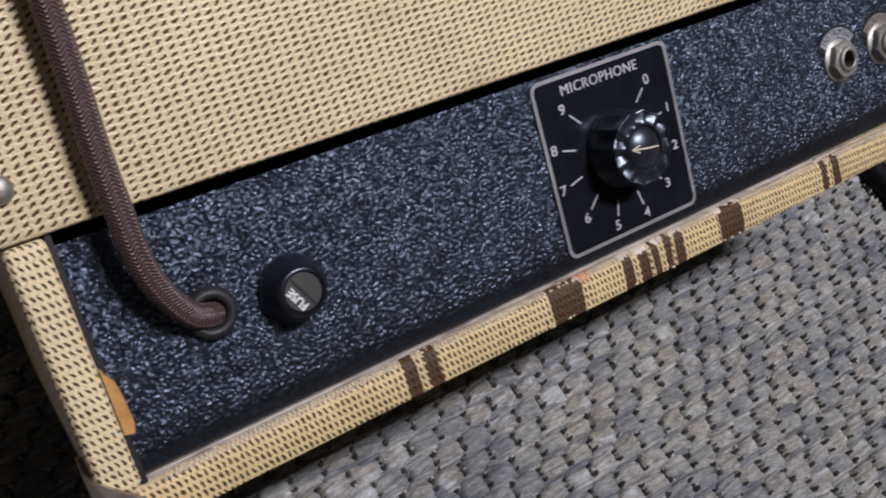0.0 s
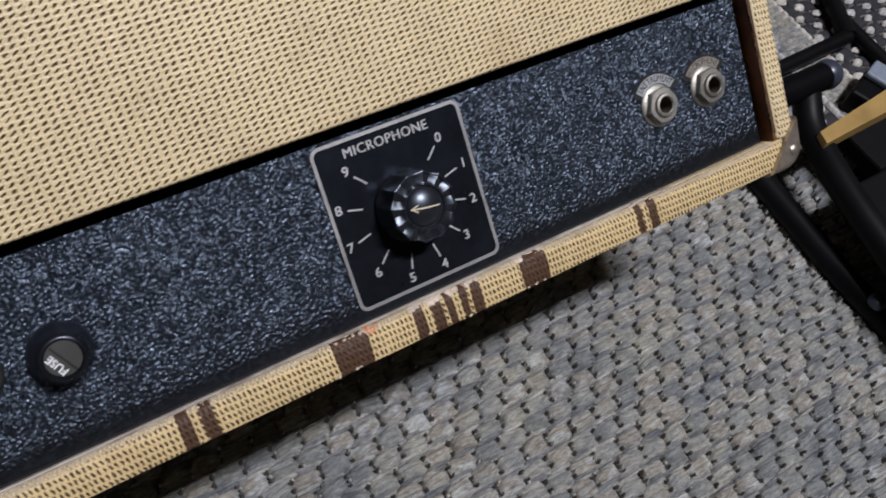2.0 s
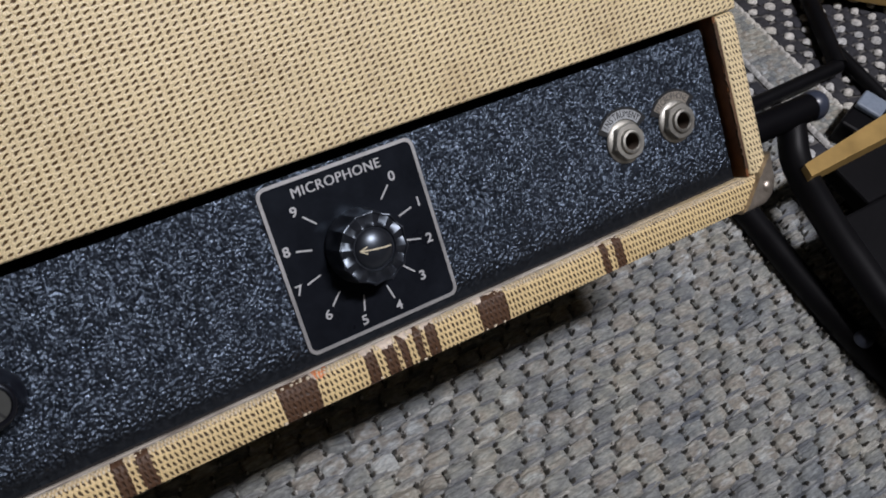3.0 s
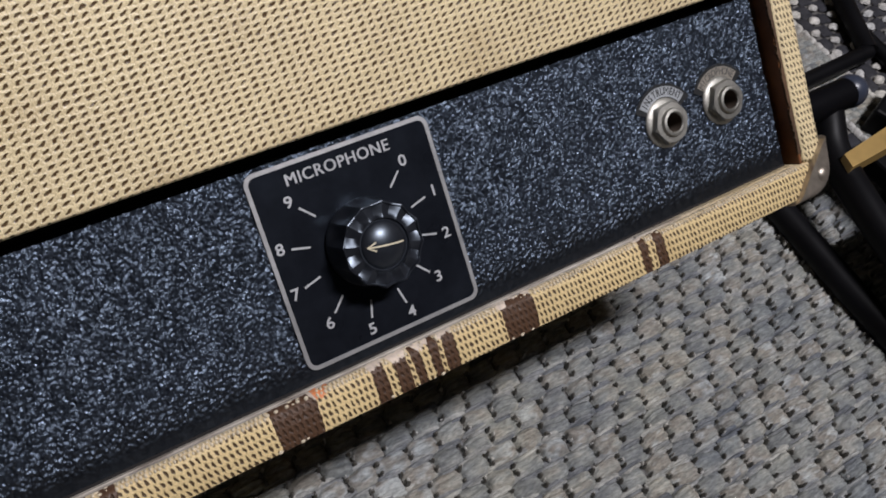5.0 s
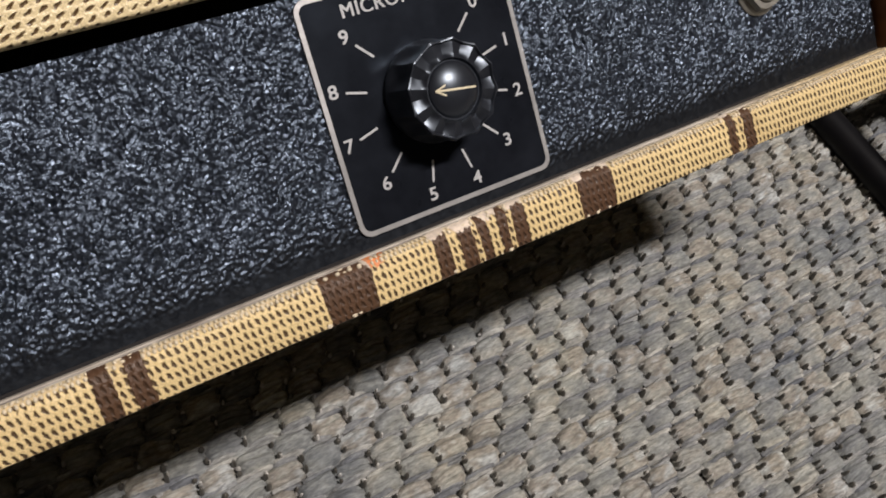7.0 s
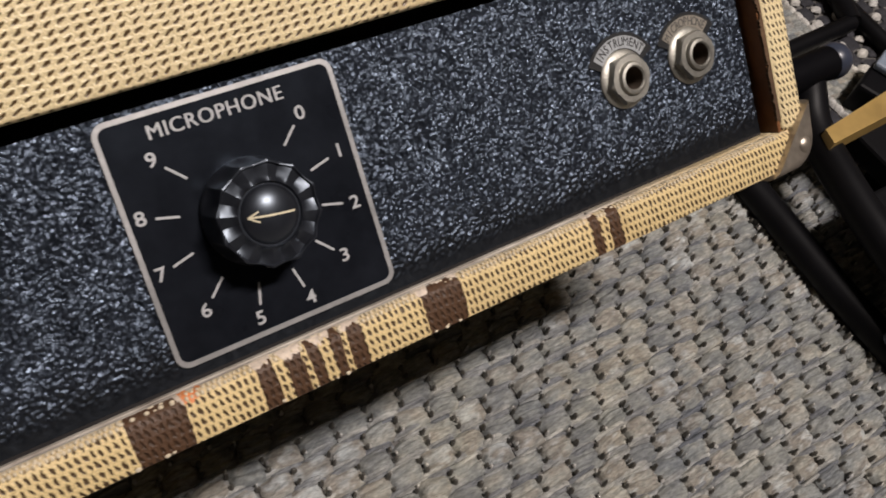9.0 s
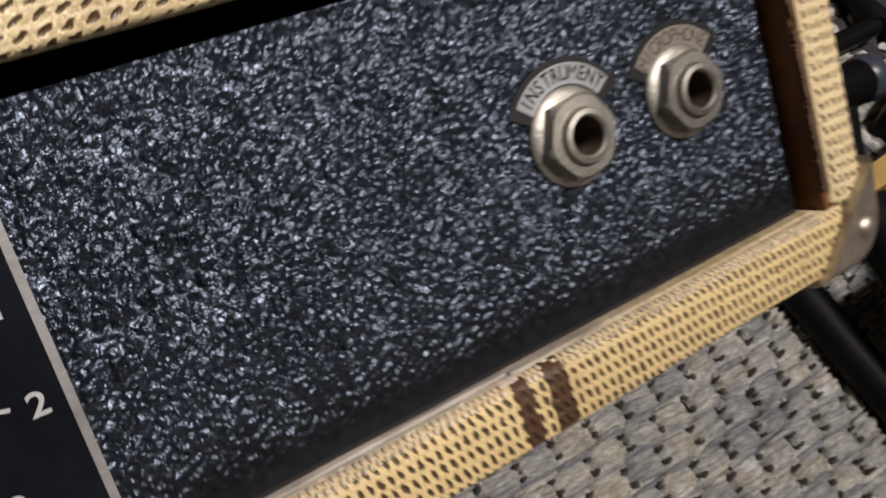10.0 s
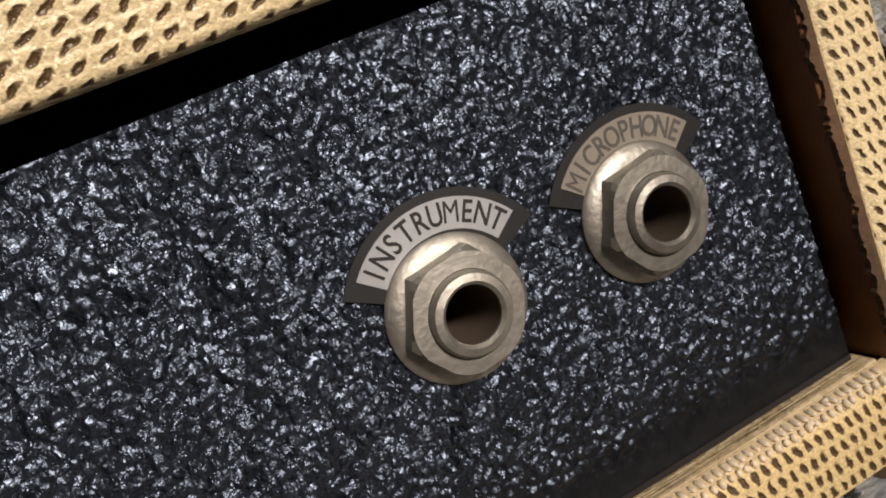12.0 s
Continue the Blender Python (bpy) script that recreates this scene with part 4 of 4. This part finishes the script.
# torn cloth edge along the inside of the lit side board
M_TORN = simple("torn_brown_cloth", (0.085, 0.046, 0.022), 0.8, grain=900, spread=0.5, bump=0.6)
edge = [(XS + 0.0004, 0.060), (XS + 0.0004, 0.0)]
ragged = 0.0008
for k in range(150):
    ragged = min(0.0012, max(0.0005, ragged + rnd.gauss(0.0, 0.00018)))
    edge.append((XS - ragged - rnd.choice((0.0, 0.0, 0.00025)), 0.0004 * k))
part("torn_edge", slab(edge, YF + 0.0006, YF + 0.0016), M_TORN, amp, "torn brown cloth edge")

bm = bmesh.new()
outline = [(-0.1720, 0.0285), (-0.1712, 0.0262), (-0.1696, 0.0235), (-0.1690, 0.0180), (-0.1688, 0.0120), (-0.1696, 0.0095), (-0.1720, 0.0100)]
bm = slab(outline, YF + 0.001, YF + 0.003)
part("peeled_veneer", bm, M_CHIP, amp, "peeled tan wood veneer flake")


# ---- amplifier stand and gear beside it ----
def rod(points, r, seg=20):
    return tube_mesh(points, r, seg, 0.01, 6)


stand = thing("amp_stand", "black tubular steel stand beside the amplifier", "stand", pose(0.272, 0.0, 0.0))
SX = 0.272


def at_stand(bm):
    bmesh.ops.translate(bm, vec=(-SX, 0, 0), verts=bm.verts)
    return bm


part("foot_tube", at_stand(rod([(0.268, 0.090, 0.0078), (0.2655, 0.030, 0.0078), (0.2625, -0.040, 0.0078), (0.264, -0.088, 0.0078), (0.270, -0.130, 0.0078)], 0.0076)), M_STEEL, stand, smooth=60)
part("side_tube", at_stand(rod([(0.300, 0.056, 0.052), (0.293, 0.044, 0.047), (0.286, 0.028, 0.041), (0.277, -0.005, 0.039), (0.272, -0.031, 0.038), (0.266, -0.075, 0.036), (0.262, -0.130, 0.033), (0.261, -0.158, 0.020), (0.261, -0.164, 0.0085)], 0.0084)), M_STEEL, stand, smooth=60)
bolt = lathe([(0.0, 0.0), (0.0052, 0.0), (0.0048, -0.0026), (0.003, -0.0042), (0.0, -0.0046)], 20)
bolt.transform(Matrix.Translation((0.261, -0.066, 0.0142)) @ Matrix.Rotation(radians(-90), 4, "X"))
part("foot_bolt", at_stand(bolt), M_BALL, stand, "domed black bolt head", smooth=50)
sleeve = lathe([(0.0, -0.033), (0.0082, -0.033), (0.0082, 0.05), (0.0, 0.05)], 32)
sleeve.transform(Matrix.Translation((0.278, 0.052, 0.055)) @ Matrix.Rotation(radians(90), 4, "Z"))
part("foam_sleeve", at_stand(sleeve), M_FOAM, stand, "black foam sleeve", smooth=50)
ball = lathe([(0.0, -0.0090)] + [(0.0090 * math.sin(radians(a)), -0.0090 * math.cos(radians(a))) for a in range(10, 121, 10)] + [(0.0, 0.0056)], 32)
ball.transform(Matrix.Translation((0.312, 0.052, 0.055)) @ Matrix.Rotation(radians(90), 4, "Z"))
part("ball_end", at_stand(ball), M_BALL, stand, "glossy rounded rubber end", smooth=50)
part("cross_tube", at_stand(rod([(0.30, 0.092, 0.008), (0.412, 0.096, 0.008)], 0.005)), M_STEEL, stand, smooth=60)
part("rear_tube", at_stand(rod([(0.412, 0.096, 0.008), (0.445, 0.165, 0.010)], 0.006)), M_STEEL, stand, smooth=60)
part("long_tube", at_stand(rod([(0.424, 0.118, 0.006), (0.420, 0.03, 0.006)], 0.005)), M_STEEL, stand, smooth=60)

clamp = thing("stand_clamp", "black clamp block with a grey plastic cap", "clamp", pose(0.380, 0.049, 0.0, 0, 0, 20))
part("clamp_block", box(-0.014, 0.014, -0.010, 0.010, 0.0, 0.018, bevel=0.002), M_STEEL, clamp)
part("clamp_cap", box(0.003, 0.020, -0.008, 0.009, 0.0182, 0.023, bevel=0.0015), M_BLUEGREY, clamp, "blue-grey plastic cap")

case = thing("black_case", "low black vinyl case with a tan wooden edge", "case", pose(0.0, 0.0, 0.0))
bm = box(0.2855, 0.56, -0.140, -0.010, 0.030, 0.0425, bevel=0.002)
for v in bm.verts:
    v.co.x += 0.20 * (v.co.y - 0.012)
part("case_body", bm, M_BLACKBOX, case)
part("case_shoulder", box(0.304, 0.56, -0.0098, 0.022, 0.030, 0.0425, bevel=0.002), M_BLACKBOX, case)
part("case_base", box(0.330, 0.56, -0.120, 0.010, 0.0, 0.0298), M_BLACKBOX, case)
strip = slab([(0.2795, 0.0228), (0.56, 0.0523), (0.56, 0.0240), (0.30, 0.0157), (0.2772, 0.0148)], 0.0430, 0.0515)
strip.transform(Matrix(((1, 0, 0, 0), (0, 0, 1, 0), (0, 1, 0, 0), (0, 0, 0, 1))))
bmesh.ops.recalc_face_normals(strip, faces=strip.faces)
part("wood_edge", strip, M_TANWOOD, case, "tan wooden edge strip")
for lx in (0.40, 0.54):
    part("wood_edge_leg", box(lx, lx + 0.008, 0.018 + (lx - 0.2795) * 0.11, 0.024 + (lx - 0.2795) * 0.11 - 0.002, 0.0, 0.0429), M_BLACKBOX, case)

plank = thing("wooden_board", "tan wooden board lying on the rug", "board", pose(0.430, 0.172, 0.0, 0, 0, -36))
part("plank", box(-0.16, 0.20, 0.0, 0.14, 0.008, 0.026, bevel=0.0015), M_TANWOOD, plank)
part("batten", box(-0.14, -0.11, 0.01, 0.13, 0.0, 0.008), M_BLACKBOX, plank)
part("batten", box(0.14, 0.17, 0.01, 0.13, 0.0, 0.008), M_BLACKBOX, plank)
